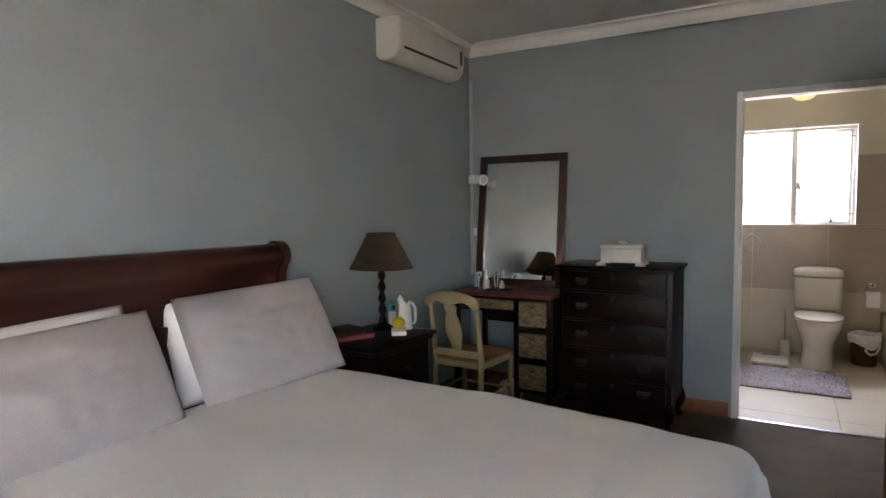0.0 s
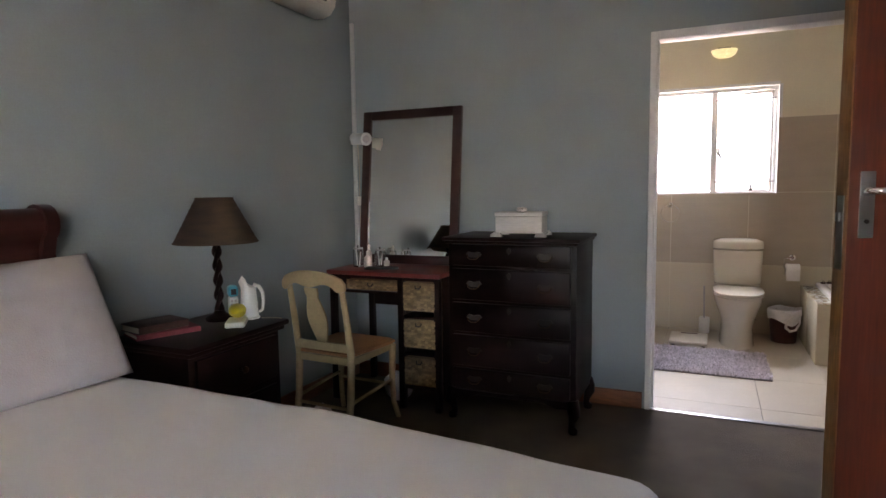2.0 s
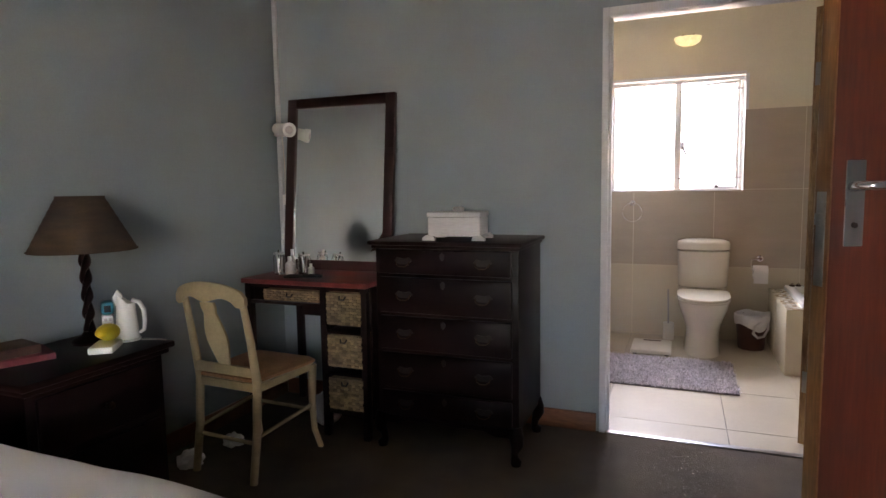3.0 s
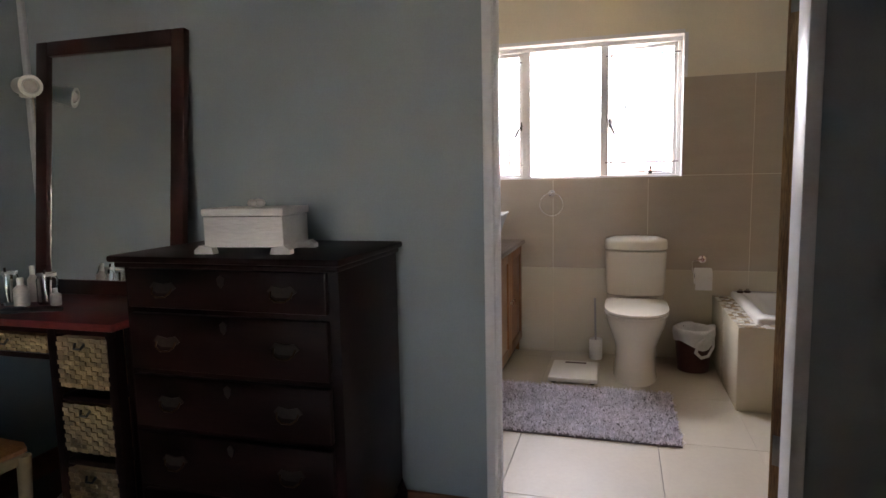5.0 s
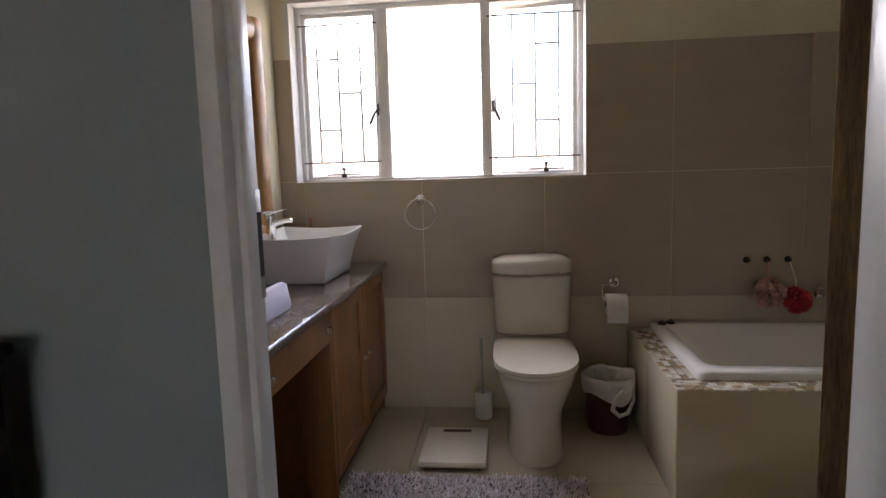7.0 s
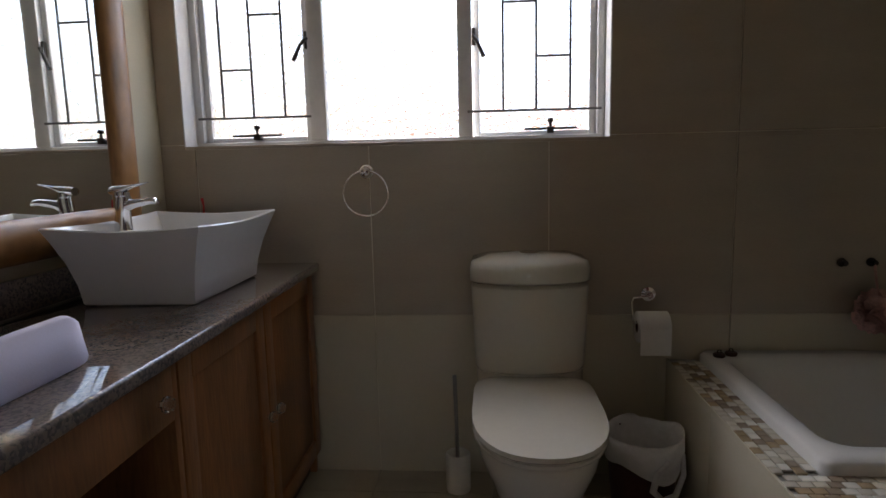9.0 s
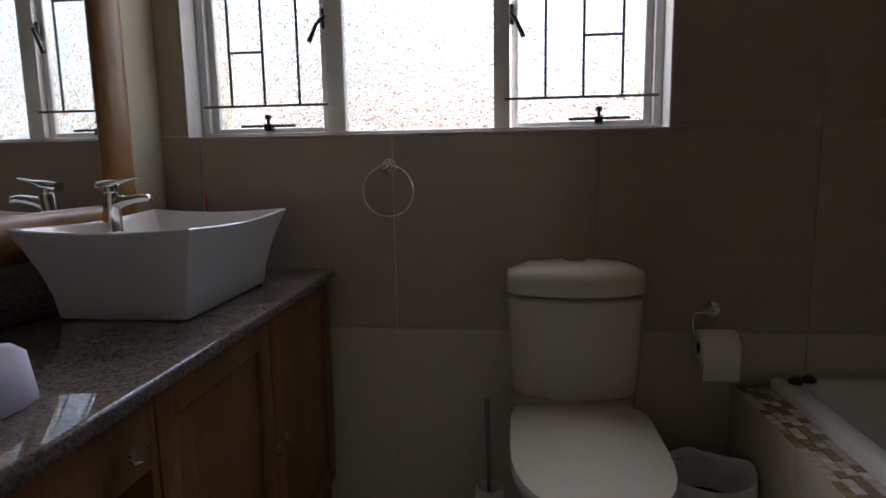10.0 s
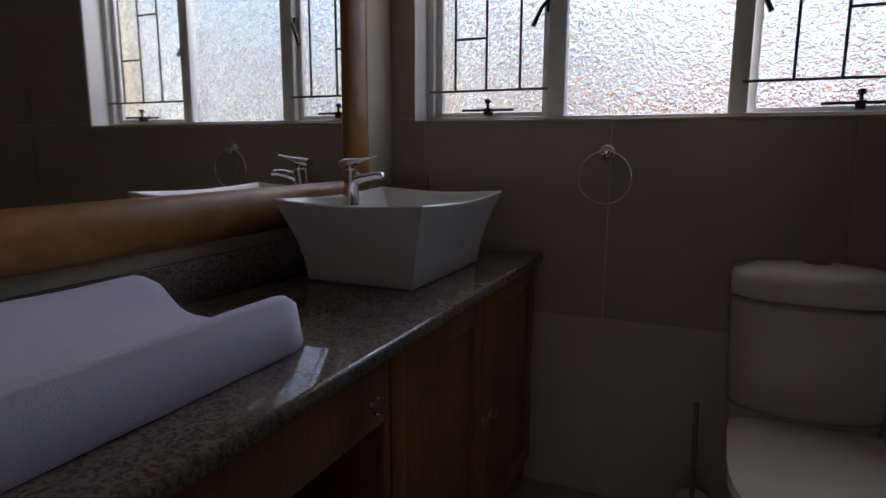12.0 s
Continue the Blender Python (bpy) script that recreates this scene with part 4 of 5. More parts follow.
def entrance_door():
    m = pose(0.357, 2.515, 0.012, 0, 0, 28)
    d = thing("open_door", "red-brown wooden door standing open into the room", "door", m)
    bm = bmesh.new()
    box(bm, 0.004, 0.78, -0.022, 0.022, 0, 2.03, 0.003)
    part("leaf", bm, DOORW, d)
    part("lock_edge", rbox(-0.001, 0.0038, -0.0215, 0.0215, 0.002, 2.028, bev=0.001), DOORE, d, "pale unpainted timber edge")
    pl = part("lock_faceplate", rbox(-0.003, -0.0012, -0.013, 0.013, 1.0, 1.2, bev=0.0005), STEEL, d, "dull steel mortice lock faceplate")
    part("latch", rbox(-0.012, -0.003, -0.007, 0.007, 1.13, 1.155, bev=0.002), STEEL, pl)
    h = part("handle_plate", rbox(0.03, 0.074, -0.028, -0.0222, 1.085, 1.265, bev=0.003), CHROME, d, "satin chrome lever plate")
    bm = bmesh.new()
    tube(bm, [(0.052, -0.023, 1.212), (0.052, -0.053, 1.212), (0.062, -0.061, 1.212), (0.167, -0.059, 1.214)], [0.01, 0.01, 0.011, 0.008], 10)
    part("lever", bm, CHROME, h, "", 60)
    bm = bmesh.new()
    lathe(bm, [(0.006, 0), (0.006, 0.002)], 10, pose(0.052, -0.0285, 1.13, 90, 0, 0))
    part("keyhole", bm, BLACK, h)
    for z in (0.2, 1.0, 1.8):
        bm = bmesh.new()
        lathe(bm, [(0.008, 0), (0.008, 0.1)], 10, pose(0.785, 0.02, z))
        part("hinge", bm, STEEL, d)
    bm = bmesh.new()
    lathe(bm, [(0.016, -0.012), (0.016, 0.0)], 10, pose(0.7, 0.0, 0))
    part("floor_stop", bm, BLACK, d)


entrance_door()


def bathroom_door():
    d = thing("bathroom_door", "old wooden bathroom door swung open, worn bare edge", "door", pose(0.613, 4.2, 0.01, 0, 0, 58))
    part("leaf", rbox(0.004, 0.76, -0.048, -0.001, 0, 1.99, bev=0.002), DOORW, d)
    part("hinge_edge", rbox(-0.001, 0.0036, -0.049, 0.0, 0.001, 1.989, bev=0.001), WORN, d, "worn edge with flaking brown varnish")
    for z in (0.25, 1.65):
        part("hinge", rbox(-0.004, -0.0012, -0.04, -0.008, z, z + 0.1, bev=0.001), STEEL, d, "painted steel hinge")
    bm = bmesh.new()
    lathe(bm, [(0.014, -0.01), (0.014, 0.0)], 10, pose(0.4, -0.02, 0))
    part("floor_stop", bm, BLACK, d)


bathroom_door()


def floor_clutter():
    for k, (x, y, r, mt, lab) in enumerate(((-1.96, 3.05, 0.055, LIME, "crumpled pale cloth on the carpet by the wall"), (-1.93, 3.3, 0.045, LIME, "small crumpled pale cloth under the chair"))):
        bm = bmesh.new()
        bmesh.ops.create_icosphere(bm, subdivisions=4, radius=r)
        for v in bm.verts:
            q = v.co.normalized()
            v.co = v.co * (1 + 0.35 * noise.noise(q * 2.5 + Vector((k * 5, 0, 0))) + 0.15 * noise.noise(q * 7))
            v.co.z = max(v.co.z * 0.75, -r * 0.5)
        solid("crumpled_cloth", bm, mt, lab, "cloth", pose(x, y, r * 0.5), "", 60)
    bm = bmesh.new()
    pts = []
    for k in range(64):
        a = k * 0.42
        pts.append((0.1 * math.cos(a) * (1 + 0.3 * math.sin(k * 1.3)) + 0.002 * k, 0.06 * math.sin(a) * (1 + 0.3 * math.cos(k * 0.9)), 0.006 + 0.004 * (k % 3)))
    tube(bm, pts, 0.0032, 6)
    solid("coiled_cable", bm, CABLE, "loose coil of ivory cable on the carpet", "cable", pose(-1.62, 2.72, 0.0), "", 60)
    b = thing("storage_bag", "clear plastic bag with bits under the dressing table", "bag", pose(-1.66, 3.72, 0))
    bm = bmesh.new()
    bmesh.ops.create_icosphere(bm, subdivisions=3, radius=0.09)
    for v in bm.verts:
        v.co *= 1 + 0.3 * noise.noise(v.co * 18)
        v.co.z = max(v.co.z, -0.07) + 0.07
    part("bag", bm, BAG, b, "", 60)


floor_clutter()


# ---- bathroom window ----
GY = YN + 0.115


def window_frames():
    w = thing("window_1", "white steel casement window with obscure glass and burglar bars", "window", pose(0, GY, 0))
    w["kind"] = "structure"
    fr = []
    for a in ((WX0, WX0 + 0.03, WZ0, WZ1), (WX1 - 0.03, WX1, WZ0, WZ1), (WX0, WX1, WZ0, WZ0 + 0.014), (WX0, WX1, WZ1 - 0.03, WZ1), (-0.511, -0.454, WZ0 + 0.014, WZ1 - 0.03), (0.012, 0.062, WZ0 + 0.014, WZ1 - 0.03)):
        e = 0.002 * len(fr)
        fr.append(part("window_frame", rbox(a[0], a[1], -0.022 - e * 0.3, 0.022, a[2], a[3], bev=0.004), WHITE, w))
    pane = part("pane", rbox(-0.456, 0.014, 0.002, 0.007, WZ0 + 0.012, WZ1 - 0.028, bev=0.0005), OBSCURE, w, "wavy obscure glass", None)
    pane.visible_shadow = False
    # two side-hung casements; the second stands slightly open
    for nm, hx, x0, x1, ang, s in (("casement", WX0 + 0.03, WX0 + 0.03, -0.511, 0, 1), ("casement", WX1 - 0.03, 0.062, WX1 - 0.03, -7, -1)):
        me = bmesh.new()
        a, b = (x0 - hx, x1 - hx)
        z0, z1 = WZ0 + 0.014, WZ1 - 0.03
        for q in ((a, a + 0.022, z0, z1), (b - 0.022, b, z0, z1), (a + 0.022, b - 0.022, z0, z0 + 0.016), (a + 0.022, b - 0.022, z1 - 0.022, z1)):
            box(me, q[0], q[1], -0.012, 0.018, q[2], q[3], 0.003)
        c = part("casement", me, WHITE, w, "white side-hung steel sash")
        c.matrix_basis = pose(hx, 0.012, 0, 0, 0, ang)
        pn = part("pane", rbox(a + 0.02, b - 0.02, 0.0, 0.005, z0 + 0.014, z1 - 0.02, bev=0.0005), OBSCURE, c, "wavy obscure glass", None)
        pn.visible_shadow = False
        # handle at the free edge
        hxl = (b if s > 0 else a)
        bm = bmesh.new()
        zc = 1.545
        box(bm, hxl - 0.012, hxl + 0.012, -0.03, -0.012, zc - 0.03, zc + 0.03, 0.004)
        tube(bm, [(hxl, -0.035, zc + 0.005), (hxl - s * 0.02, -0.05, zc - 0.02), (hxl - s * 0.045, -0.055, zc - 0.075)], [0.007, 0.006, 0.008], 8)
        part("handle", bm, IRON, c, "dark bronze casement handle")
        xm = (a + b) / 2 + (0.0 if s > 0 else 0.06)
        bm = bmesh.new()
        tube(bm, [(xm - 0.09, -0.035, WZ0 + 0.036), (xm + 0.09, -0.035, WZ0 + 0.036)], 0.0045, 6)
        box(bm, xm - 0.012, xm + 0.012, -0.045, -0.012, WZ0 + 0.02, WZ0 + 0.042, 0.002)
        lathe(bm, [(0.005, 0), (0.005, 0.018), (0.011, 0.022), (0.01, 0.032), (0.003, 0.035)], 10, pose(xm, -0.035, WZ0 + 0.038))
        part("window_stay", bm, IRON, c, "dark bronze window stay")
    # burglar bars inside the sashes
    for xs, l, r, rungs in (((-0.82, -0.711, -0.597), -0.915, -0.505, ((0, 1, 1.80), (0, 1, 1.447), (1, 2, 1.631))), ((0.168, 0.28, 0.394), 0.045, 0.50, ((0, 1, 1.639), (1, 2, 1.828), (1, 2, 1.46)))):
        for z in (1.282, 1.97):
            part("bar", rbox(l, r, -0.037, -0.031, z - 0.004, z + 0.004, bev=0.001), BARS, w)
        for x in xs:
            part("bar", rbox(x - 0.004, x + 0.004, -0.036, -0.030, 1.285, 1.967, bev=0.001), BARS, w)
        for i, j, z in rungs:
            part("bar", rbox(xs[i] + 0.003, xs[j] - 0.003, -0.036, -0.030, z - 0.004, z + 0.004, bev=0.001), BARS, w)


window_frames()


# ---- toilet ----
def toilet():
    t = thing("toilet", "white close-coupled porcelain toilet with lid closed", "toilet", pose(0.241, YN - 0.012, 0))

    def oval(w, y0, y1, z, n=32, p=2.3):
        """A rounded outline: broad at the back, oval at the front."""
        o = []
        cy = (y0 + y1) / 2
        for k in range(n):
            a = 2 * math.pi * k / n
            c, s = math.cos(a), math.sin(a)
            e = p if s < 0 else 6
            o.append((w * math.copysign(abs(c) ** (2 / e), c), cy + (y1 - y0) / 2 * math.copysign(abs(s) ** (2 / e), s), z))
        return o

    bm = bmesh.new()
    loft(bm, [oval(0.128, -0.625, -0.06, 0.0), oval(0.122, -0.62, -0.06, 0.03), oval(0.116, -0.61, -0.06, 0.14), oval(0.126, -0.625, -0.06, 0.21), oval(0.15, -0.67, -0.05, 0.28), oval(0.17, -0.703, -0.03, 0.34), oval(0.175, -0.712, -0.02, 0.385), oval(0.172, -0.708, -0.02, 0.395)])
    part("bowl", bm, IVORY, t, "", 60)
    bm = bmesh.new()
    loft(bm, [oval(0.176, -0.715, -0.2, 0.397), oval(0.180, -0.72, -0.2, 0.403), oval(0.180, -0.72, -0.2, 0.41), oval(0.177, -0.716, -0.2, 0.414)])
    part("seat", bm, IVORY, t, "", 40)
    bm = bmesh.new()
    loft(bm, [oval(0.178, -0.722, -0.19, 0.416), oval(0.182, -0.727, -0.185, 0.421), oval(0.18, -0.724, -0.185, 0.432), oval(0.15, -0.68, -0.2, 0.438), oval(0.05, -0.5, -0.3, 0.441)])
    part("lid", bm, IVORY, t, "", 50)

    def slab(w, y0, y1, z, bow=0.05, n=20):
        """Cistern outline with a bowed front."""
        o = [(w, y1, z), (-w, y1, z)]
        for k in range(n + 1):
            a = -1 + 2 * k / n
            edge = 0.02 * max(0, (abs(a) - 0.85) / 0.15) ** 2
            o.append((a * w, y0 - bow * (1 - a * a) + edge, z))
        return o

    bm = bmesh.new()
    loft(bm, [slab(0.172, -0.14, 0, 0.44), slab(0.176, -0.147, 0, 0.455), slab(0.182, -0.152, 0, 0.6), slab(0.186, -0.155, 0, 0.716), slab(0.178, -0.147, 0, 0.722)])
    part("cistern", bm, IVORY, t, "", 40)
    bm = bmesh.new()
    loft(bm, [slab(0.168, -0.135, 0, 0.38), slab(0.172, -0.14, 0, 0.40), slab(0.172, -0.14, 0, 0.436)])
    part("cistern_shelf", bm, IVORY, t, "", 40)
    bm = bmesh.new()
    loft(bm, [slab(0.183, -0.152, 0, 0.7285), slab(0.189, -0.160, 0, 0.735), slab(0.189, -0.160, 0, 0.775), slab(0.183, -0.15, 0, 0.795), slab(0.13, -0.12, -0.02, 0.812, 0.03), slab(0.04, -0.1, -0.05, 0.815, 0.01)])
    part("cistern_lid", bm, IVORY, t, "", 50)
    bm = bmesh.new()
    lathe(bm, [(0.03, 0.812), (0.031, 0.819), (0.024, 0.822), (0.004, 0.821)], 20, pose(0, -0.1, 0))
    part("flush_button", bm, CHROME, t, "chrome flush button", 40)
    bm = bmesh.new()
    tube(bm, [(0.14, -0.01, 0.12), (0.145, -0.05, 0.14), (0.14, -0.06, 0.2), (0.12, -0.05, 0.44)], 0.006, 8)
    lathe(bm, [(0.012, 0), (0.014, 0.02), (0.01, 0.035)], 12, pose(0.145, -0.03, 0.13, 90, 0, 0))
    part("inlet_valve", bm, CHROME, t)


toilet()


def toilet_roll():
    r = thing("toilet_roll", "white toilet roll on a chrome wall holder", "toilet roll", pose(0.648, YN - 0.003, 0.655))
    bm = bmesh.new()
    lathe(bm, [(0.024, 0), (0.024, 0.006), (0.012, 0.01), (0.011, 0.03)], 18, pose(0, 0, 0, 90, 0, 0))
    tube(bm, [(0, -0.03, 0), (0, -0.035, 0.0), (-0.055, -0.035, -0.005), (-0.062, -0.038, -0.02), (-0.062, -0.06, -0.075), (-0.058, -0.065, -0.085), (0.06, -0.065, -0.085)], 0.004, 8)
    part("holder", bm, CHROME, r, "polished chrome holder")
    bm = bmesh.new()
    M = pose(-0.05, -0.062, -0.098, 0, 90, 0)
    lathe(bm, [(0.02, 0), (0.05, 0.0), (0.052, 0.002), (0.052, 0.098), (0.05, 0.1), (0.02, 0.1), (0.02, 0.0)], 28, M, cap=False)
    part("roll", bm, PAPER, r, "", 50)
    bm = bmesh.new()
    lathe(bm, [(0.0195, 0.001), (0.0198, 0.099), (0.017, 0.099), (0.017, 0.001), (0.0195, 0.001)], 20, M, cap=False)
    part("cardboard_core", bm, BOOKB, r, "brown cardboard core")
    bm = bmesh.new()
    box(bm, -0.049, 0.049, -0.1155, -0.1143, -0.18, -0.095)
    part("loose_sheet", bm, PAPER, r)


toilet_roll()


def towel_ring():
    r = thing("towel_ring", "chrome towel ring on the tiled wall, empty", "towel ring", pose(-0.298, YN - 0.003, 1.085))
    bm = bmesh.new()
    lathe(bm, [(0.024, 0), (0.024, 0.006), (0.016, 0.012), (0.012, 0.03), (0.016, 0.036), (0.01, 0.042)], 20, pose(0, 0, 0, 90, 0, 0))
    part("mount", bm, CHROME, r, "", 50)
    bm = bmesh.new()
    R = 0.076
    tube(bm, [(R * math.sin(2 * math.pi * k / 40), -0.034, -R + 0.004 + R * math.cos(2 * math.pi * k / 40)) for k in range(40)], 0.0035, 8, True)
    part("ring", bm, CHROME, r, "", 60)


towel_ring()


def toilet_brush():
    b = thing("toilet_brush", "toilet brush with steel handle in a white pot", "toilet brush", pose(0.0, 6.13, 0))
    bm = bmesh.new()
    lathe(bm, [(0.04, 0), (0.042, 0.006), (0.042, 0.13), (0.038, 0.135), (0.034, 0.13), (0.034, 0.02)], 20)
    part("pot", bm, PLAST, b, "", 50)
    bm = bmesh.new()
    tube(bm, [(0, 0, 0.03), (-0.003, 0.01, 0.2), (-0.008, 0.02, 0.40)], [0.007, 0.006, 0.007], 8)
    part("handle", bm, STEEL, b, "brushed steel handle", 60)


toilet_brush()


def waste_bin():
    b = thing("waste_bin", "maroon plastic waste bin lined with a white bag", "bin", pose(0.585, 6.02, 0))
    bm = bmesh.new()
    lathe(bm, [(0.088, 0), (0.09, 0.005), (0.112, 0.245), (0.116, 0.25), (0.114, 0.255), (0.108, 0.25), (0.086, 0.01)], 28)
    part("bucket", bm, BIN, b, "", 50)
    bm = bmesh.new()
    n = 40
    rings = []
    for j, (r, z) in enumerate(((0.09, 0.17), (0.105, 0.25), (0.112, 0.268), (0.121, 0.262), (0.121, 0.235), (0.119, 0.2))):
        ring = []
        for k in range(n):
            a = 2 * math.pi * k / n
            w = 0.006 * noise.noise(Vector((3 * math.cos(a), 3 * math.sin(a), j * 0.7)))
            dz = 0.03 * noise.noise(Vector((1.5 * math.cos(a), 1.5 * math.sin(a), 9))) * (j >= 3) - 0.03 * max(0, math.cos(a + 0.9)) * (j >= 4)
            ring.append(((r + w) * math.cos(a), (r + w) * math.sin(a), z + dz))
        rings.append(ring)
    loft(bm, rings, False, False)
    part("liner", bm, BAG, b, "thin white plastic liner folded over the rim", 180)
    bm = bmesh.new()
    pts = [(0.05, -0.113, 0.225), (0.01, -0.128, 0.19), (0.0, -0.128, 0.14), (0.03, -0.125, 0.11), (0.07, -0.112, 0.12), (0.1, -0.085, 0.17), (0.105, -0.06, 0.225)]
    tube(bm, pts, [0.006, 0.01, 0.011, 0.01, 0.009, 0.008, 0.006], 8)
    part("bag_handle", bm, BAG, b, "", 60)


waste_bin()


def bathroom_scale():
    s = thing("bathroom_scale", "flat cream bathroom scale on the tiled floor", "scale", pose(-0.11, 5.74, 0))
    part("platform", rbox(-0.14, 0.14, -0.175, 0.175, 0.012, 0.042, bev=0.01), ACPL, s)
    part("display", rbox(-0.064, 0.064, 0.115, 0.142, 0.0415, 0.0435, bev=0.001), BOOKB, s, "narrow dark display window")
    for x in (-0.11, 0.11):
        for y in (-0.14, 0.14):
            bm = bmesh.new()
            lathe(bm, [(0.014, 0), (0.014, 0.014)], 12, pose(x, y, 0))
            part("foot", bm, BLACK, s)


bathroom_scale()


def bath_mat():
    r = thing("bath_mat", "shaggy mottled grey bath mat on the tiles", "bath mat", pose(-0.043, 5.18, 0))
    w, d = 0.462, 0.335
    part("backing", rbox(-w, w, -d, d, 0.0, 0.008, bev=0.003), RUGB, r)
    verts, faces = [], []
    rng = random.Random(5)
    for k in range(11000):
        x, y = rng.uniform(-w, w), rng.uniform(-d, d)
        a, ln, wd = rng.uniform(0, 6.28), rng.uniform(0.012, 0.026), rng.uniform(0.002, 0.0042)
        dx, dy = math.cos(a) * ln * 0.9, math.sin(a) * ln * 0.9
        px, py = -math.sin(a) * wd, math.cos(a) * wd
        z = rng.uniform(0.012, 0.026)
        i = len(verts)
        verts += [(x - px, y - py, 0.006), (x + px, y + py, 0.006), (x + dx * 0.6 + px, y + dy * 0.6 + py, z), (x + dx * 0.6 - px, y + dy * 0.6 - py, z), (x + dx, y + dy, z * 0.75)]
        faces += [(i, i + 1, i + 2, i + 3), (i + 3, i + 2, i + 4)]
    me = bpy.data.meshes.new("pile")
    me.from_pydata(verts, [], faces)
    me.materials.append(RUG)
    p = new("pile", me)
    p.parent = r
    tagged(p, "soft grey and white pile", "", "", "stuff")


bath_mat()


# ---- bath ----
BX0, BY0, BZ = 0.715, 5.36, 0.43


def bathtub():
    # tiled surround
    s = thing("bath_surround", "pale tiled bath surround with mosaic ledge", "bath surround", pose(0, 0, 0))
    s["kind"] = "structure"
    bm = bmesh.new()
    box(bm, BX0 + 0.008, BXE - 0.002, BY0 + 0.008, BY0 + 0.1, 0, BZ - 0.006)
    box(bm, BX0 + 0.008, BX0 + 0.1, BY0 + 0.1, YN - 0.001, 0, BZ - 0.006)
    part("core", bm, GROUT, s)
    x = BX0
    while x < BXE:
        x1 = min(x + 0.6, BXE - 0.003)
        part("tile", rbox(x + 0.001, x1 - 0.001, BY0, BY0 + 0.008, 0.001, BZ - 0.002, bev=0.001), LTILE, s)
        x += 0.6
    y = BY0 + 0.008
    while y < YN - 0.01:
        y1 = min(y + 0.46, YN - 0.002)
        part("tile", rbox(BX0, BX0 + 0.008, y + 0.001, y1 - 0.001, 0.001, BZ - 0.002, bev=0.001), LTILE, s)
        y += 0.46
    # tub: rim with a sloping rounded basin
    t = thing("bathtub", "white acrylic built-in bathtub, empty", "bathtub", pose(0, 0, 0))
    x0, x1, y0, y1 = BX0 + 0.102, BXE - 0.02, BY0 + 0.1, YN - 0.005

    def rr(ax0, ax1, ay0, ay1, r, z, n=8):
        o = []
        for cx, cy, a0 in ((ax1 - r, ay1 - r, 0), (ax0 + r, ay1 - r, 90), (ax0 + r, ay0 + r, 180), (ax1 - r, ay0 + r, 270)):
            for k in range(n + 1):
                a = radians(a0 + 90 * k / n)
                o.append((cx + r * math.cos(a), cy + r * math.sin(a), z))
        return o

    bm = bmesh.new()
    loft(bm, [rr(x0, x1, y0, y1, 0.03, BZ - 0.03), rr(x0, x1, y0, y1, 0.03, BZ + 0.02), rr(x0 + 0.008, x1 - 0.008, y0 + 0.008, y1 - 0.008, 0.03, BZ + 0.03),
              rr(x0 + 0.052, x1 - 0.05, y0 + 0.075, y1 - 0.075, 0.07, BZ + 0.03), rr(x0 + 0.062, x1 - 0.056, y0 + 0.082, y1 - 0.082, 0.07, BZ + 0.024), rr(x0 + 0.085, x1 - 0.065, y0 + 0.092, y1 - 0.092, 0.08, BZ - 0.005),
              rr(x0 + 0.2, x1 - 0.13, y0 + 0.13, y1 - 0.13, 0.13, BZ - 0.2), rr(x0 + 0.28, x1 - 0.18, y0 + 0.18, y1 - 0.18, 0.12, BZ - 0.3), rr(x0 + 0.36, x1 - 0.25, y0 + 0.24, y1 - 0.24, 0.1, BZ - 0.315)], False, True)
    part("tub", bm, TUB, t, "", 50)
    # mosaic ledge
    me = mesh_of("mosaic_tile", rbox(-0.014, 0.014, -0.0112, 0.0112, 0, 0.005, bev=0.001), MOSAIC, 40)

    def chip(x, y, rz):
        o = new("mosaic_tile", me)
        o.parent = s
        o.matrix_basis = pose(x, y, BZ - 0.004, 0, 0, rz)

    for r in range(4):
        k = 0
        while BX0 + 0.018 + k * 0.0305 + (r % 2) * 0.015 < 2.2:
            chip(BX0 + 0.018 + k * 0.0305 + (r % 2) * 0.015, BY0 + 0.014 + r * 0.025, 0)
            k += 1
    for r in range(4):
        for k in range(24):
            chip(BX0 + 0.014 + r * 0.025, BY0 + 0.122 + k * 0.0305 + (r % 2) * 0.015, 90)


bathtub()


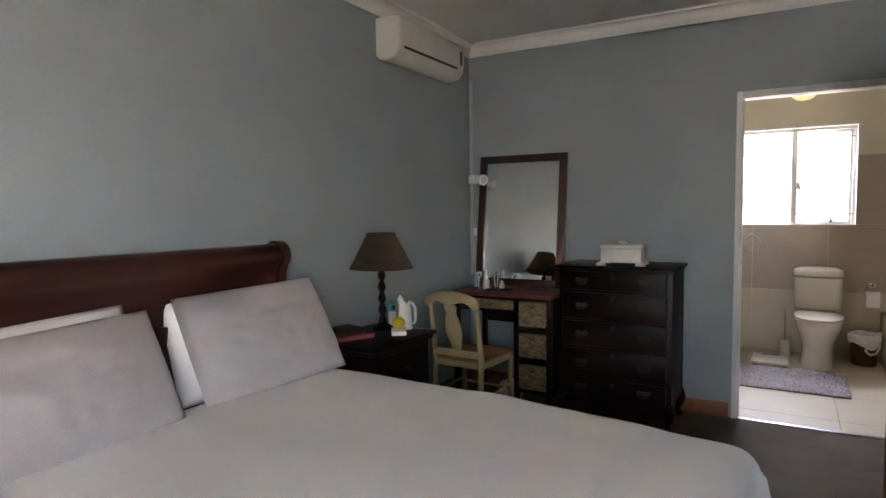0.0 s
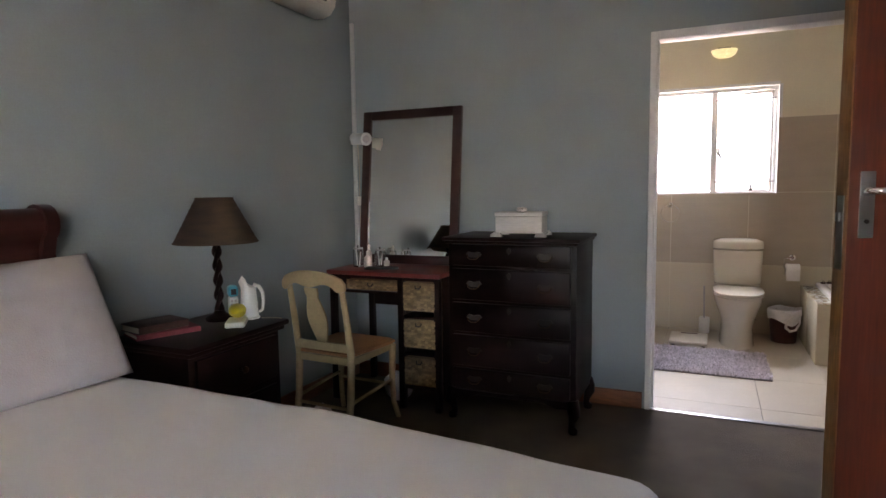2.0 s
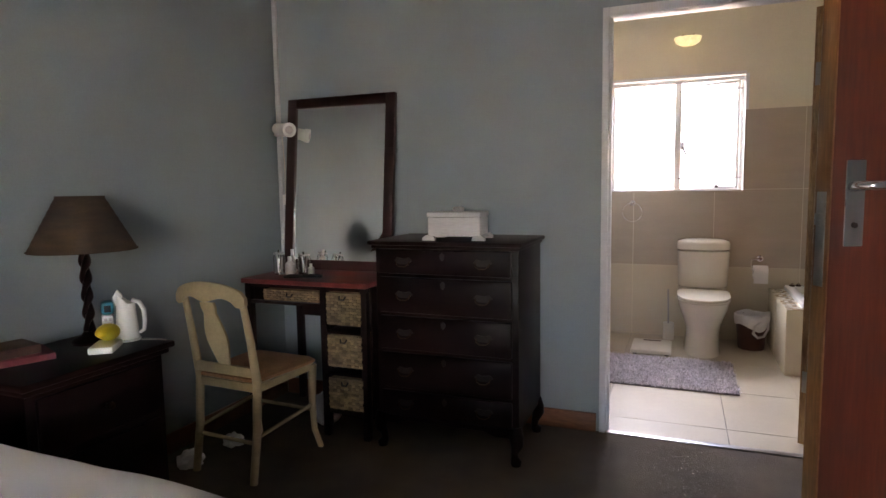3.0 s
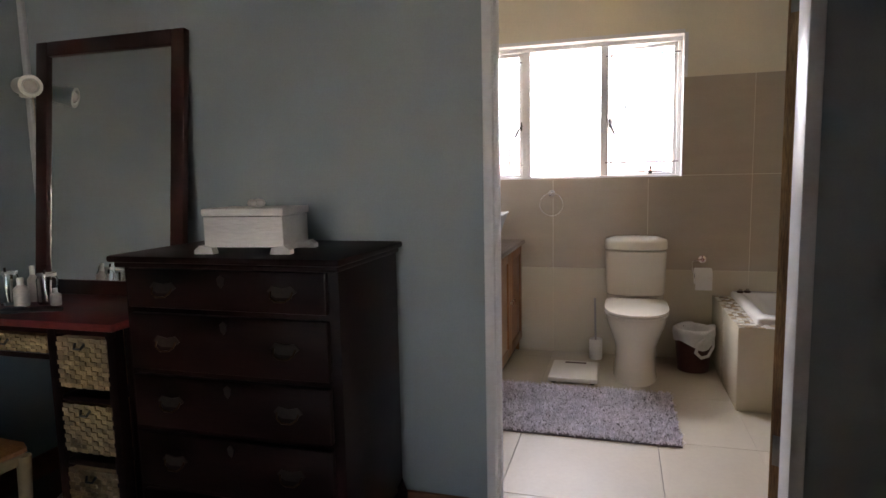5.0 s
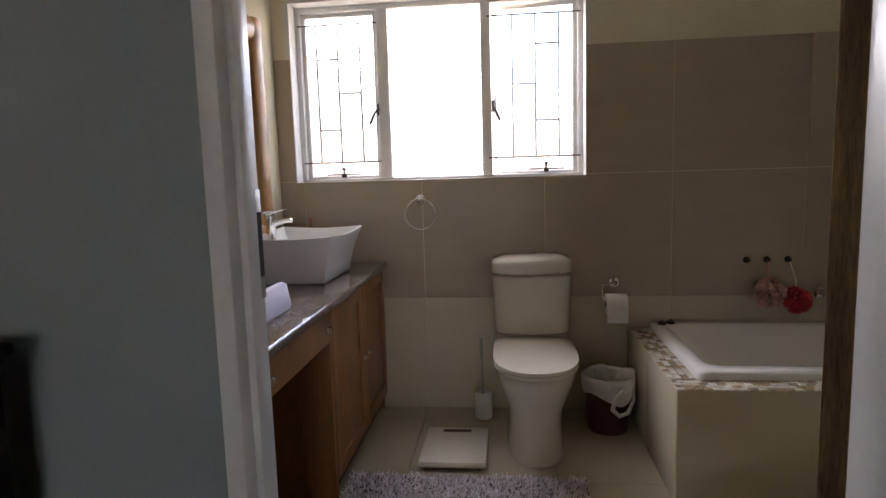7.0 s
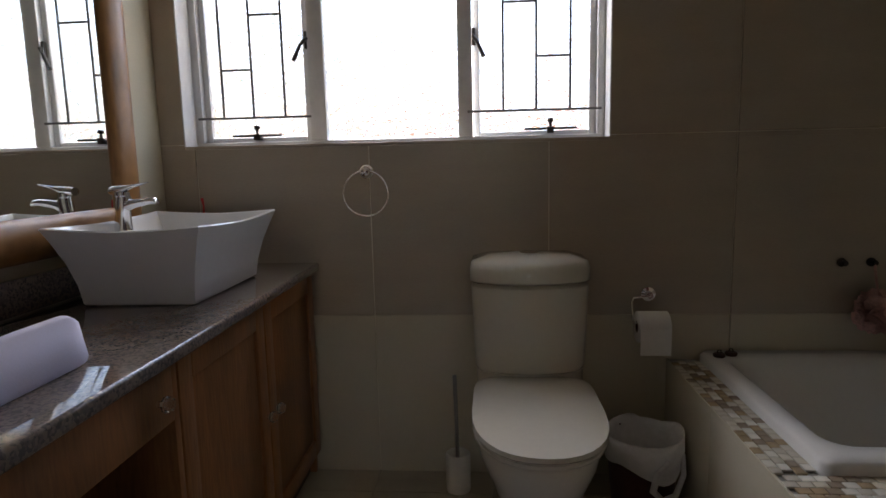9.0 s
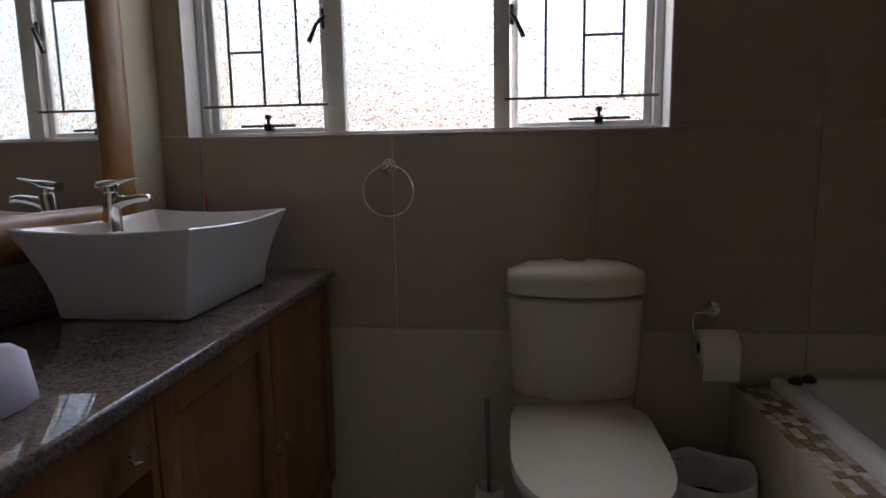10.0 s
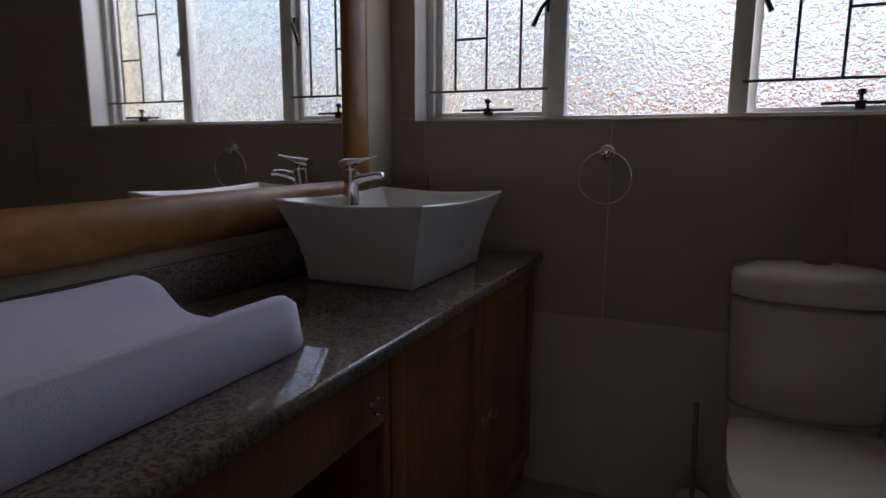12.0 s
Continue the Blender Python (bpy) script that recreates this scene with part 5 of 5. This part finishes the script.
def bath_fittings():
    for x, y in ((0.862, 6.17), (0.905, 6.185)):
        p = thing("bath_plug", "small dark rubber plug on the bath rim", "plug", pose(x, y, BZ + 0.03), "plugs on the bath rim")
        bm = bmesh.new()
        lathe(bm, [(0.018, 0), (0.02, 0.008), (0.016, 0.012), (0.004, 0.013)], 16)
        part("stopper", bm, BOOKB, p)
        bm = bmesh.new()
        tube(bm, [(-0.006, 0, 0.012), (-0.005, 0, 0.022), (0.005, 0, 0.022), (0.006, 0, 0.012)], 0.002, 6)
        part("loop", bm, IRON, p)
    for k, x in enumerate((1.267, 1.36, 1.455)):
        h = thing("wall_hook", "small round steel hook on the tiles", "hook", pose(x, YN - 0.003, 0.757), "hooks above the bath")
        bm = bmesh.new()
        lathe(bm, [(0.015, 0), (0.015, 0.004), (0.007, 0.008), (0.006, 0.02), (0.01, 0.024), (0.008, 0.028)], 16, pose(0, 0, 0, 90, 0, 0))
        part("knob", bm, IRON, h, "", 50)

    def puff(x, z, r, mt, cordm, top, label, seed):
        p = thing("bath_puff", label, "bath puff", pose(x, YN - 0.085, z), "bath puffs on hooks")
        bm = bmesh.new()
        rng = random.Random(seed)
        for k in range(34):
            d = Vector((rng.gauss(0, 1), rng.gauss(0, 1), rng.gauss(0, 1))).normalized()
            c = d * r * 0.55
            s = r * rng.uniform(0.32, 0.5)
            ax = d.to_track_quat("Z", "Y").to_matrix().to_4x4()
            n = 12
            rings = []
            for rad, hgt in ((0.12, -0.1), (0.6, 0.25), (1.0, 0.75), (1.05, 0.9)):
                rings.append([Matrix.Translation(c) @ ax @ Vector((s * rad * math.cos(2 * math.pi * q / n), s * rad * math.sin(2 * math.pi * q / n), s * (hgt + 0.16 * rad * math.sin(q * 2.6 + k)))) for q in range(n)])
            loft(bm, rings, True, False)
        part("mesh_flower", bm, mt, p, "", 60)
        bm = bmesh.new()
        tube(bm, [(0, 0, r * 0.5), (0.004, 0.03, r + 0.03), (top[0], top[1], top[2])], 0.004, 6)
        part("hanging_cord", bm, cordm, p)

    puff(1.345, 0.61, 0.068, PINK, PINK, (0.015, 0.06, 0.146), "pale pink mesh bath puff hanging from a hook", 3)
    puff(1.468, 0.575, 0.06, CORAL, PLAST, (-0.013, 0.06, 0.181), "coral red mesh bath puff hanging from a hook", 9)
    f = thing("bath_mixer", "chrome bath mixer with coiled hand-shower hose", "tap", pose(1.69, YN - 0.003, 0.6))
    bm = bmesh.new()
    for x in (-0.075, 0.075):
        lathe(bm, [(0.028, 0), (0.028, 0.006), (0.016, 0.012), (0.015, 0.06)], 18, pose(x, 0, 0, 90, 0, 0))
    tube(bm, [(-0.1, -0.06, 0), (0.1, -0.06, 0)], 0.021, 14)
    part("body", bm, CHROME, f, "", 50)
    for x in (-0.1, 0.1):
        bm = bmesh.new()
        lathe(bm, [(0.018, 0), (0.023, 0.01), (0.022, 0.035), (0.012, 0.04)], 16, pose(x, -0.06, 0, 0, 90 if x > 0 else -90, 0))
        part("tap_handle", bm, CHROME, f, "", 50)
    bm = bmesh.new()
    tube(bm, [(0.0, -0.07, 0), (0.0, -0.12, 0.0), (0.0, -0.16, -0.02), (0, -0.165, -0.045)], 0.013, 12)
    part("spout", bm, CHROME, f, "", 60)
    bm = bmesh.new()
    pts = []
    for k in range(90):
        a = k * 0.21
        pts.append((-0.03 + 0.05 * math.cos(a) + 0.003 * math.sin(k), -0.1 - 0.0004 * k, 0.02 + 0.065 * math.sin(a)))
    pts += [(0.06, -0.13, -0.05), (0.09, -0.12, -0.12)]
    tube(bm, pts, 0.006, 8)
    part("shower_hose", bm, CHROME, f, "coiled chrome hose", 60)
    bm = bmesh.new()
    tube(bm, [(0.1, -0.11, 0.06), (0.12, -0.12, 0.0), (0.14, -0.13, -0.09)], [0.012, 0.011, 0.01], 10)
    part("hand_shower", bm, CHROME, f, "", 60)


bath_fittings()


# ---- vanity ----
VZ = 0.775


def vanity():
    u = thing("vanity_unit", "wooden vanity with panelled doors, drawer and open knee space", "vanity", VAN)
    F = 0.518
    L = 1.98

    def dl(y0, y1, z0, z1):
        """A framed door: stiles, rails and a recessed panel."""
        d = part("door", rbox(F - 0.019, F - 0.009, -y1 + 0.05, -y0 - 0.05, z0 + 0.05, z1 - 0.05, bev=0.001), OAK, u)
        for a in ((-y1 + 0.003, -y1 + 0.058, z0, z1), (-y0 - 0.058, -y0 - 0.003, z0, z1), (-y1 + 0.058, -y0 - 0.058, z0, z0 + 0.06), (-y1 + 0.058, -y0 - 0.058, z1 - 0.06, z1)):
            part("door_rail", rbox(F - 0.02, F, a[0], a[1], a[2], a[3], bev=0.003), OAK, d)
        return d

    def knob(p, y, z):
        bm = bmesh.new()
        lathe(bm, [(0.006, 0), (0.006, 0.008), (0.014, 0.014), (0.017, 0.022), (0.012, 0.031), (0.003, 0.033)], 8, pose(F - 0.001, -y, z, 0, 90, 0))
        part("crystal_knob", bm, CLEAR, p, "faceted clear crystal knob", None)

    part("side_panel", rbox(0.003, F - 0.022, -0.02, -0.002, 0, VZ - 0.032, bev=0.001), OAK, u)
    part("side_panel", rbox(0.003, F - 0.003, -0.97, -0.95, 0, VZ - 0.032, bev=0.001), OAK, u)
    part("side_panel", rbox(0.003, F - 0.003, -1.69, -1.67, 0, VZ - 0.032, bev=0.001), OAK, u)
    part("side_panel", rbox(0.003, F - 0.003, -L, -L + 0.02, 0, VZ - 0.032, bev=0.001), OAK, u)
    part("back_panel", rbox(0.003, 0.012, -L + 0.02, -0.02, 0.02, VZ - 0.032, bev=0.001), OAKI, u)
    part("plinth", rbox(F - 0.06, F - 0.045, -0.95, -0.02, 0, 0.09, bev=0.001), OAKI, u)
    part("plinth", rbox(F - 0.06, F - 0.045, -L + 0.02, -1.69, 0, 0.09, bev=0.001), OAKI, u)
    d = dl(0.02, 0.485, 0.09, VZ - 0.034)
    knob(d, 0.455, 0.43)
    d = dl(0.485, 0.95, 0.09, VZ - 0.034)
    knob(d, 0.515, 0.43)
    dr = part("drawer", rbox(F - 0.02, F, -1.668, -0.972, 0.625, VZ - 0.034, bev=0.003), OAK, u)
    knob(dr, 1.03, 0.68)
    knob(dr, 1.55, 0.68)
    d = dl(1.69, L - 0.02, 0.09, VZ - 0.034)
    knob(d, 1.74, 0.43)
    bm = bmesh.new()
    box(bm, 0.007, 0.541, -2.02, -0.003, VZ - 0.03, VZ, 0.008, seg=3)
    solid("countertop", bm, GRANITE, "polished brown speckled granite vanity top", "countertop", VAN)
    bm = bmesh.new()
    box(bm, 0.0065, 0.026, -2.02, -0.003, VZ + 0.0005, VZ + 0.085, 0.003)
    solid("splashback", bm, GRANITE, "low granite upstand along the vanity wall", "splashback", VAN)


vanity()


def basin():
    """Square vessel basin, flared with raised corners."""
    b = thing("vessel_basin", "white square vessel basin with flared rim on the granite", "basin", VAN @ pose(0.265, -0.445, VZ + 0.001))
    # local axes: x out of the wall, y along it

    def sq(hx, hy, z, lift, n=9, r=0.96):
        o = []
        for sx, sy, ex in ((1, -1, "y"), (1, 1, "x"), (-1, 1, "y"), (-1, -1, "x")):
            for k in range(n):
                t = -1 + 2 * k / n
                if ex == "y":
                    x, y = sx * hx, t * hy * sx
                else:
                    x, y = -t * hx * sy, sy * hy
                c = (abs(x / hx) * abs(y / hy)) ** 1.5
                soft = 1 - 0.02 * c
                o.append((x * soft, y * soft, z + lift * c))
        return o

    bm = bmesh.new()
    out = [sq(0.143, 0.2, 0, 0), sq(0.147, 0.204, 0.004, 0), sq(0.153, 0.211, 0.05, 0.002), sq(0.166, 0.226, 0.1, 0.006), sq(0.184, 0.246, 0.15, 0.008), sq(0.197, 0.26, 0.18, 0.010), sq(0.2, 0.264, 0.188, 0.010)]
    inn = [sq(0.196, 0.26, 0.191, 0.010), sq(0.19, 0.254, 0.186, 0.009), sq(0.16, 0.235, 0.12, 0.008), sq(0.13, 0.2, 0.06, 0.0), sq(0.1, 0.16, 0.035, 0), sq(0.02, 0.03, 0.03, 0)]
    loft(bm, out + inn)
    part("bowl", bm, PORC, b, "", 50)
    bm = bmesh.new()
    lathe(bm, [(0.026, 0.031), (0.027, 0.036), (0.02, 0.039), (0.003, 0.039)], 18)
    part("waste", bm, CHROME, b, "chrome waste")
    t = thing("basin_tap", "chrome single-lever basin mixer tap", "tap", VAN @ pose(0.098, -0.415, VZ + 0.165))
    bm = bmesh.new()
    rings = []
    for z, rx, ry, dx in ((0.0, 0.026, 0.024, 0), (0.004, 0.025, 0.023, 0), (0.05, 0.021, 0.02, 0.004), (0.085, 0.021, 0.021, 0.008), (0.095, 0.02, 0.02, 0.009)):
        rings.append([(dx + rx * math.cos(2 * math.pi * k / 20), ry * math.sin(2 * math.pi * k / 20), z) for k in range(20)])
    loft(bm, rings)
    part("body", bm, CHROME, t, "", 50)
    bm = bmesh.new()
    rings = []
    for x, z, h, w in ((0.0, 0.062, 0.02, 0.018), (0.04, 0.076, 0.013, 0.016), (0.082, 0.083, 0.01, 0.014), (0.103, 0.082, 0.009, 0.013), (0.107, 0.078, 0.006, 0.011)):
        rings.append([(x, w * math.cos(a), z + h * math.sin(a)) for a in [2 * math.pi * k / 16 for k in range(16)]])
    loft(bm, rings)
    part("spout", bm, CHROME, t, "", 60)
    bm = bmesh.new()
    rings = []
    for x, z, h, w in ((-0.024, 0.112, 0.012, 0.018), (0.01, 0.116, 0.013, 0.019), (0.038, 0.124, 0.005, 0.012), (0.075, 0.132, 0.0025, 0.007), (0.084, 0.134, 0.0015, 0.005)):
        rings.append([(x, w * math.cos(a), z + h * math.sin(a)) for a in [2 * math.pi * k / 16 for k in range(16)]])
    loft(bm, rings)
    part("lever", bm, CHROME, t, "", 60)
    bm = bmesh.new()
    lathe(bm, [(0.019, 0.094), (0.02, 0.098), (0.019, 0.108)], 18, pose(0.006, 0, 0))
    part("collar", bm, CHROME, t, "", 50)
    g = thing("toothbrush_holder", "small clear tumbler with a toothbrush behind the basin", "tumbler", VAN @ pose(0.17, -0.1, VZ))
    bm = bmesh.new()
    lathe(bm, [(0.025, 0), (0.028, 0.09), (0.026, 0.09), (0.023, 0.006)], 18)
    part("tumbler", bm, CLEAR, g, "", 50)
    bm = bmesh.new()
    tube(bm, [(0, 0, 0.01), (0.008, 0.01, 0.14), (0.01, 0.012, 0.21), (0.006, 0.012, 0.235)], [0.004, 0.004, 0.003, 0.005], 6)
    part("toothbrush", bm, CORAL, g)


basin()


def changing_pad():
    """Contoured pad: a dished section along local y, with a higher ridge at the wall."""
    p = thing("changing_pad", "contoured baby changing pad in a white towelling cover", "changing pad", VAN @ pose(0.045, -1.065, VZ + 0.001))
    W, L = 0.385, 0.80
    bm = bmesh.new()
    n, m = 30, 44

    def top(u):
        a = 0.105 * math.exp(-((u - 0.10) / 0.13) ** 2) + 0.098 * math.exp(-((u - 0.93) / 0.13) ** 2)
        return 0.03 + a * 0.62

    ring = []
    for i in range(n + 1):
        u = i / n
        e = min(u, 1 - u)
        ring.append((u * W, top(u) * min(1, (e / 0.035)) ** 0.3 if e > 0 else 0.012))
    outline = [(0.004, 0.0)] + [(x, max(z, 0.012)) for x, z in ring] + [(W - 0.004, 0.0)]
    rings = []
    for j in range(m + 1):
        t = j / m
        y = -L * t
        e = min(t, 1 - t) * L
        k = min(1, e / 0.028) ** 0.5 if e > 0 else 0.35
        inset = 0.014 * (1 - k)
        rings.append([(inset + x * (W - 2 * inset) / W, y, z * (0.72 + 0.28 * k) + 0.0035 * noise.noise(Vector((x * 9, y * 7, 2))) * (z > 0.013)) for x, z in outline])
    loft(bm, rings)
    part("cover", bm, PADC, p, "soft white towelling cover", 60)
    bm = bmesh.new()
    for s in (0.02, 0.98):
        tube(bm, [(W * s, -0.02, 0.008), (W * s, -L * 0.5, 0.008), (W * s, -L + 0.02, 0.008)], 0.004, 6)
    part("elastic_hem", bm, PADC, p)


changing_pad()


def bathroom_mirror():
    m = thing("bathroom_mirror", "large vanity mirror in a wide rounded honey-wood frame", "mirror", VAN)
    y0, y1, z0, z1 = -1.85, -0.318, 1.0, 1.83
    bm = bmesh.new()
    box(bm, 0.014, 0.02, y0 - 0.02, y1 + 0.02, z0 - 0.02, z1 + 0.02)
    part("mirror_glass", bm, MIRROR, m, "silvered mirror glass", None)

    def rail(a0, a1, b0, b1):
        """A half-round moulding with its flat to the wall."""
        bm = bmesh.new()
        n = 10
        horiz = (a1 - a0) > (b1 - b0)
        w = (b1 - b0) if horiz else (a1 - a0)
        o = [(0.0075, -w / 2)] + [(0.02 + 0.026 * math.sin(math.pi * k / n), -w / 2 * math.cos(math.pi * k / n)) for k in range(n + 1)] + [(0.0075, w / 2)]
        if horiz:
            c = (b0 + b1) / 2
            prism(bm, [(x, c + q) for x, q in o], a0, a1)
        else:
            c = (a0 + a1) / 2
            prism(bm, [(x, c + q) for x, q in o], b0, b1, None, "z")
        part("frame_rail", bm, MIRW, m, "", 50)

    rail(y0 - 0.1, y1 + 0.001, z0 - 0.108, z0)
    rail(y0 - 0.1, y1 + 0.001, z1, z1 + 0.1)
    rail(y1, y1 + 0.12, z0 - 0.108, z1 + 0.1)
    rail(y0 - 0.2, y0 - 0.1, z0 - 0.108, z1 + 0.1)


bathroom_mirror()


def wall_light():
    w = thing("wall_light", "amber glass bowl wall light above the window", "wall light", pose(0.095, YN + 0.006, 2.34))
    bm = bmesh.new()
    box(bm, -0.05, 0.05, -0.025, 0.0, -0.01, 0.05, 0.004)
    part("bracket", bm, BRASS, w)
    bm = bmesh.new()
    N = 24
    rings = []
    for r, z in ((0.01, -0.035), (0.05, -0.03), (0.085, -0.008), (0.1, 0.03), (0.094, 0.03), (0.08, -0.002), (0.046, -0.022), (0.008, -0.028)):
        rings.append([(r * math.cos(math.pi + math.pi * k / N), r * 0.95 * math.sin(math.pi + math.pi * k / N) - 0.004, z) for k in range(N + 1)])
    for a, b in zip(rings, rings[1:]):
        va, vb = [bm.verts.new(p) for p in a], [bm.verts.new(p) for p in b]
        for k in range(N):
            bm.faces.new((va[k], va[k + 1], vb[k + 1], vb[k]))
    part("glass_bowl", bm, GLOWG, w, "amber glass bowl, faintly lit", 60)


wall_light()

# ---- outside ----
bm = bmesh.new()
box(bm, -400, 400, -400, 400, -0.4, -0.3)
solid("ground", bm, PAVE, "pale dusty paved yard and ground around the house", "ground", None, "structure")
# unseen house bulk and roof, added to limit the sun and sky light
structure("wall_house", PLASTER, [(-14, -2.32, YS - 0.2, YN + 0.28, -0.3, 2.9), (BXE + 0.2, 10, 4.2, YN + 0.28, -0.3, 2.9)], "unseen plastered bulk of the house, added beside the rooms", "house wall")
structure("roof", PLASTER, [(-14, 2.0, YS - 0.7, YN + 0.75, 2.9, 3.1), (2.0, 10, 3.8, YN + 0.75, 2.9, 3.1)], "unseen flat roof slab, added with eaves that shade the windows", "roof")
garden = structure("wall_garden", MORTAR, [(-9, 9, 11.5, 11.7, -0.3, 1.3)], "red face-brick garden wall with pale mortar", "garden wall")
structure("wall_neighbour", PLASTER, [(-9, 12, 17, 22, -0.3, 3.0)], "white plastered neighbouring house", "house")


def tree(x, y, h, seed):
    t = thing("tree", "leafy green garden tree behind the wall", "tree", pose(x, y, -0.3))
    rng = random.Random(seed)
    bm = bmesh.new()
    tube(bm, [(0, 0, 0), (0.05, 0.02, h * 0.25), (0.0, 0.1, h * 0.5), (0.1, 0.1, h * 0.75)], [0.16, 0.13, 0.1, 0.05], 10)
    tips = [(0.1, 0.1, h * 0.75)]
    for k in range(9):
        a = k * 2.4
        z = h * rng.uniform(0.35, 0.6)
        tip = (math.cos(a) * h * rng.uniform(0.22, 0.34), math.sin(a) * h * rng.uniform(0.22, 0.34), z + h * rng.uniform(0.15, 0.35))
        tube(bm, [(0.02, 0.06, z), (tip[0] * 0.5, tip[1] * 0.5, z + (tip[2] - z) * 0.6), tip], [0.06, 0.04, 0.015], 7)
        tips.append(tip)
    part("trunk", bm, BARK, t, "", 60)
    verts, faces = [], []
    for tip in tips:
        for k in range(420):
            p = Vector(tip) + Vector((rng.gauss(0, 1), rng.gauss(0, 1), rng.gauss(0, 0.8))) * h * 0.085
            d, e = Vector((rng.gauss(0, 1), rng.gauss(0, 1), rng.gauss(0, 1))).normalized(), Vector((rng.gauss(0, 1), rng.gauss(0, 1), rng.gauss(0, 1))).normalized()
            s = rng.uniform(0.05, 0.11)
            i = len(verts)
            verts += [tuple(p - d * s), tuple(p + e * s * 0.4), tuple(p + d * s), tuple(p - e * s * 0.4)]
            faces.append((i, i + 1, i + 2, i + 3))
    me = bpy.data.meshes.new("crown")
    me.from_pydata(verts, [], faces)
    me.materials.append(LEAF)
    c = new("crown", me)
    c.parent = t
    tagged(c, "dense green leaves", "", "", "stuff")


tree(-3.2, 13.6, 5.0, 2)
tree(4.5, 13.2, 4.2, 6)


# bedroom windows behind the camera; the south one is added to balance the light
def bedroom_window(name, label, m, w, z0, z1):
    """Framed window of width w along local x."""
    o = thing(name, label, "window", m)
    o["kind"] = "structure"
    for a in ((0, 0.04, z0, z1), (w - 0.04, w, z0, z1), (0.04, w - 0.04, z0, z0 + 0.04), (0.04, w - 0.04, z1 - 0.04, z1), (w / 2 - 0.02, w / 2 + 0.02, z0 + 0.04, z1 - 0.04)):
        part("window_frame", rbox(a[0], a[1], -0.02, 0.02, a[2], a[3], bev=0.003), WHITE, o)
    for x0, x1 in ((0.04, w / 2 - 0.02), (w / 2 + 0.02, w - 0.04)):
        p = part("pane", rbox(x0, x1, -0.003, 0.003, z0 + 0.04, z1 - 0.04, bev=0.0005), CLEAR, o, "clear glass", None)
        p.visible_shadow = False


bedroom_window("window_2", "white-framed bedroom side window", pose(XE + 0.1, -2.1, 0, 0, 0, 90), 1.2, 0.7, 2.1)
bedroom_window("window_fill", "unseen white-framed window added to balance the bedroom light", pose(0.2, YS - 0.1, 0), 1.0, 0.9, 2.1)


# ---- pieces of floors, walls and pavements ----
shared = {}


def piece(name, parent, mt, sx, sy, sz, m):
    """One tile or brick; alike sizes share a mesh."""
    key = (name, mt.name, round(sx, 4), round(sy, 4), round(sz, 4))
    if key not in shared:
        shared[key] = mesh_of(name, rbox(0, sx, 0, sy, 0, sz, bev=0.0012), mt)
    o = new(name, shared[key])
    o.parent = parent
    o.matrix_basis = m
    return o


T, J = 0.606, 0.0015


def spans(a, b, first):
    """Cuts of the run a..b at a grid of pitch T through first; each with flags for a true joint at its ends."""
    k = math.floor((a - first) / T)
    out = []
    while first + k * T < b - 1e-6:
        lo, hi = max(a, first + k * T), min(b, first + (k + 1) * T)
        if hi - lo > 0.004:
            out.append((lo + (J if lo > a else 0), hi - (J if hi < b else 0)))
        k += 1
    return out


# floor tiles, edge to edge with thin joints
for x0, x1 in spans(-1.0, BX0 + 0.01, -0.291):
    for y0, y1 in spans(4.085, YN, 5.50):
        piece("tile", bath_floor, FTILE, x1 - x0, y1 - y0, 0.008, pose(x0, y0, -0.007))
for x0, x1 in spans(BX0 + 0.01, BXE, -0.291):
    for y0, y1 in spans(YB, BY0 + 0.01, 5.50):
        piece("tile", bath_floor, FTILE, x1 - x0, y1 - y0, 0.008, pose(x0, y0, -0.007))
# window wall: pale course below, taupe courses above
courses = [(0.0, 0.582, LTILE), (0.582 + J, 1.189 - J, TTILE), (1.189 + J, 1.795, TTILE)]
for z0, z1, mt in courses:
    for x0, x1 in spans(-1.02, BXE, 0.316):
        cuts = [(x0, x1, z0, z1)]
        if z1 > WZ0:
            cuts = []
            if z0 < WZ0 - 0.012:
                cuts.append((x0, x1, z0, WZ0 - 0.012))
            lo = max(z0, WZ0 - 0.012)
            if x0 < WX0:
                cuts.append((x0, min(x1, WX0), lo, z1))
            if x1 > WX1:
                cuts.append((max(x0, WX1), x1, lo, z1))
        for a, b, c, d in cuts:
            if b - a > 0.003 and d - c > 0.003:
                piece("tile", wall_n, mt, b - a, 0.008, d - c, pose(a, YN, c))
# vanity wall, the same courses beyond the mirror
for z0, z1, mt in courses:
    for y0, y1 in spans(-2.095, -0.001, 0.0):
        piece("tile", wall_w, mt, 0.006, y1 - y0, z1 - z0, VAN @ pose(0.0, y0, z0))
# bricks of the garden wall, nearest stretch
for r in range(14):
    for k in range(20):
        piece("brick", garden, BRICK, 0.22, 0.012, 0.072, pose(-2.3 + k * 0.232 + (r % 2) * 0.116, 11.49, 0.1 + r * 0.084))
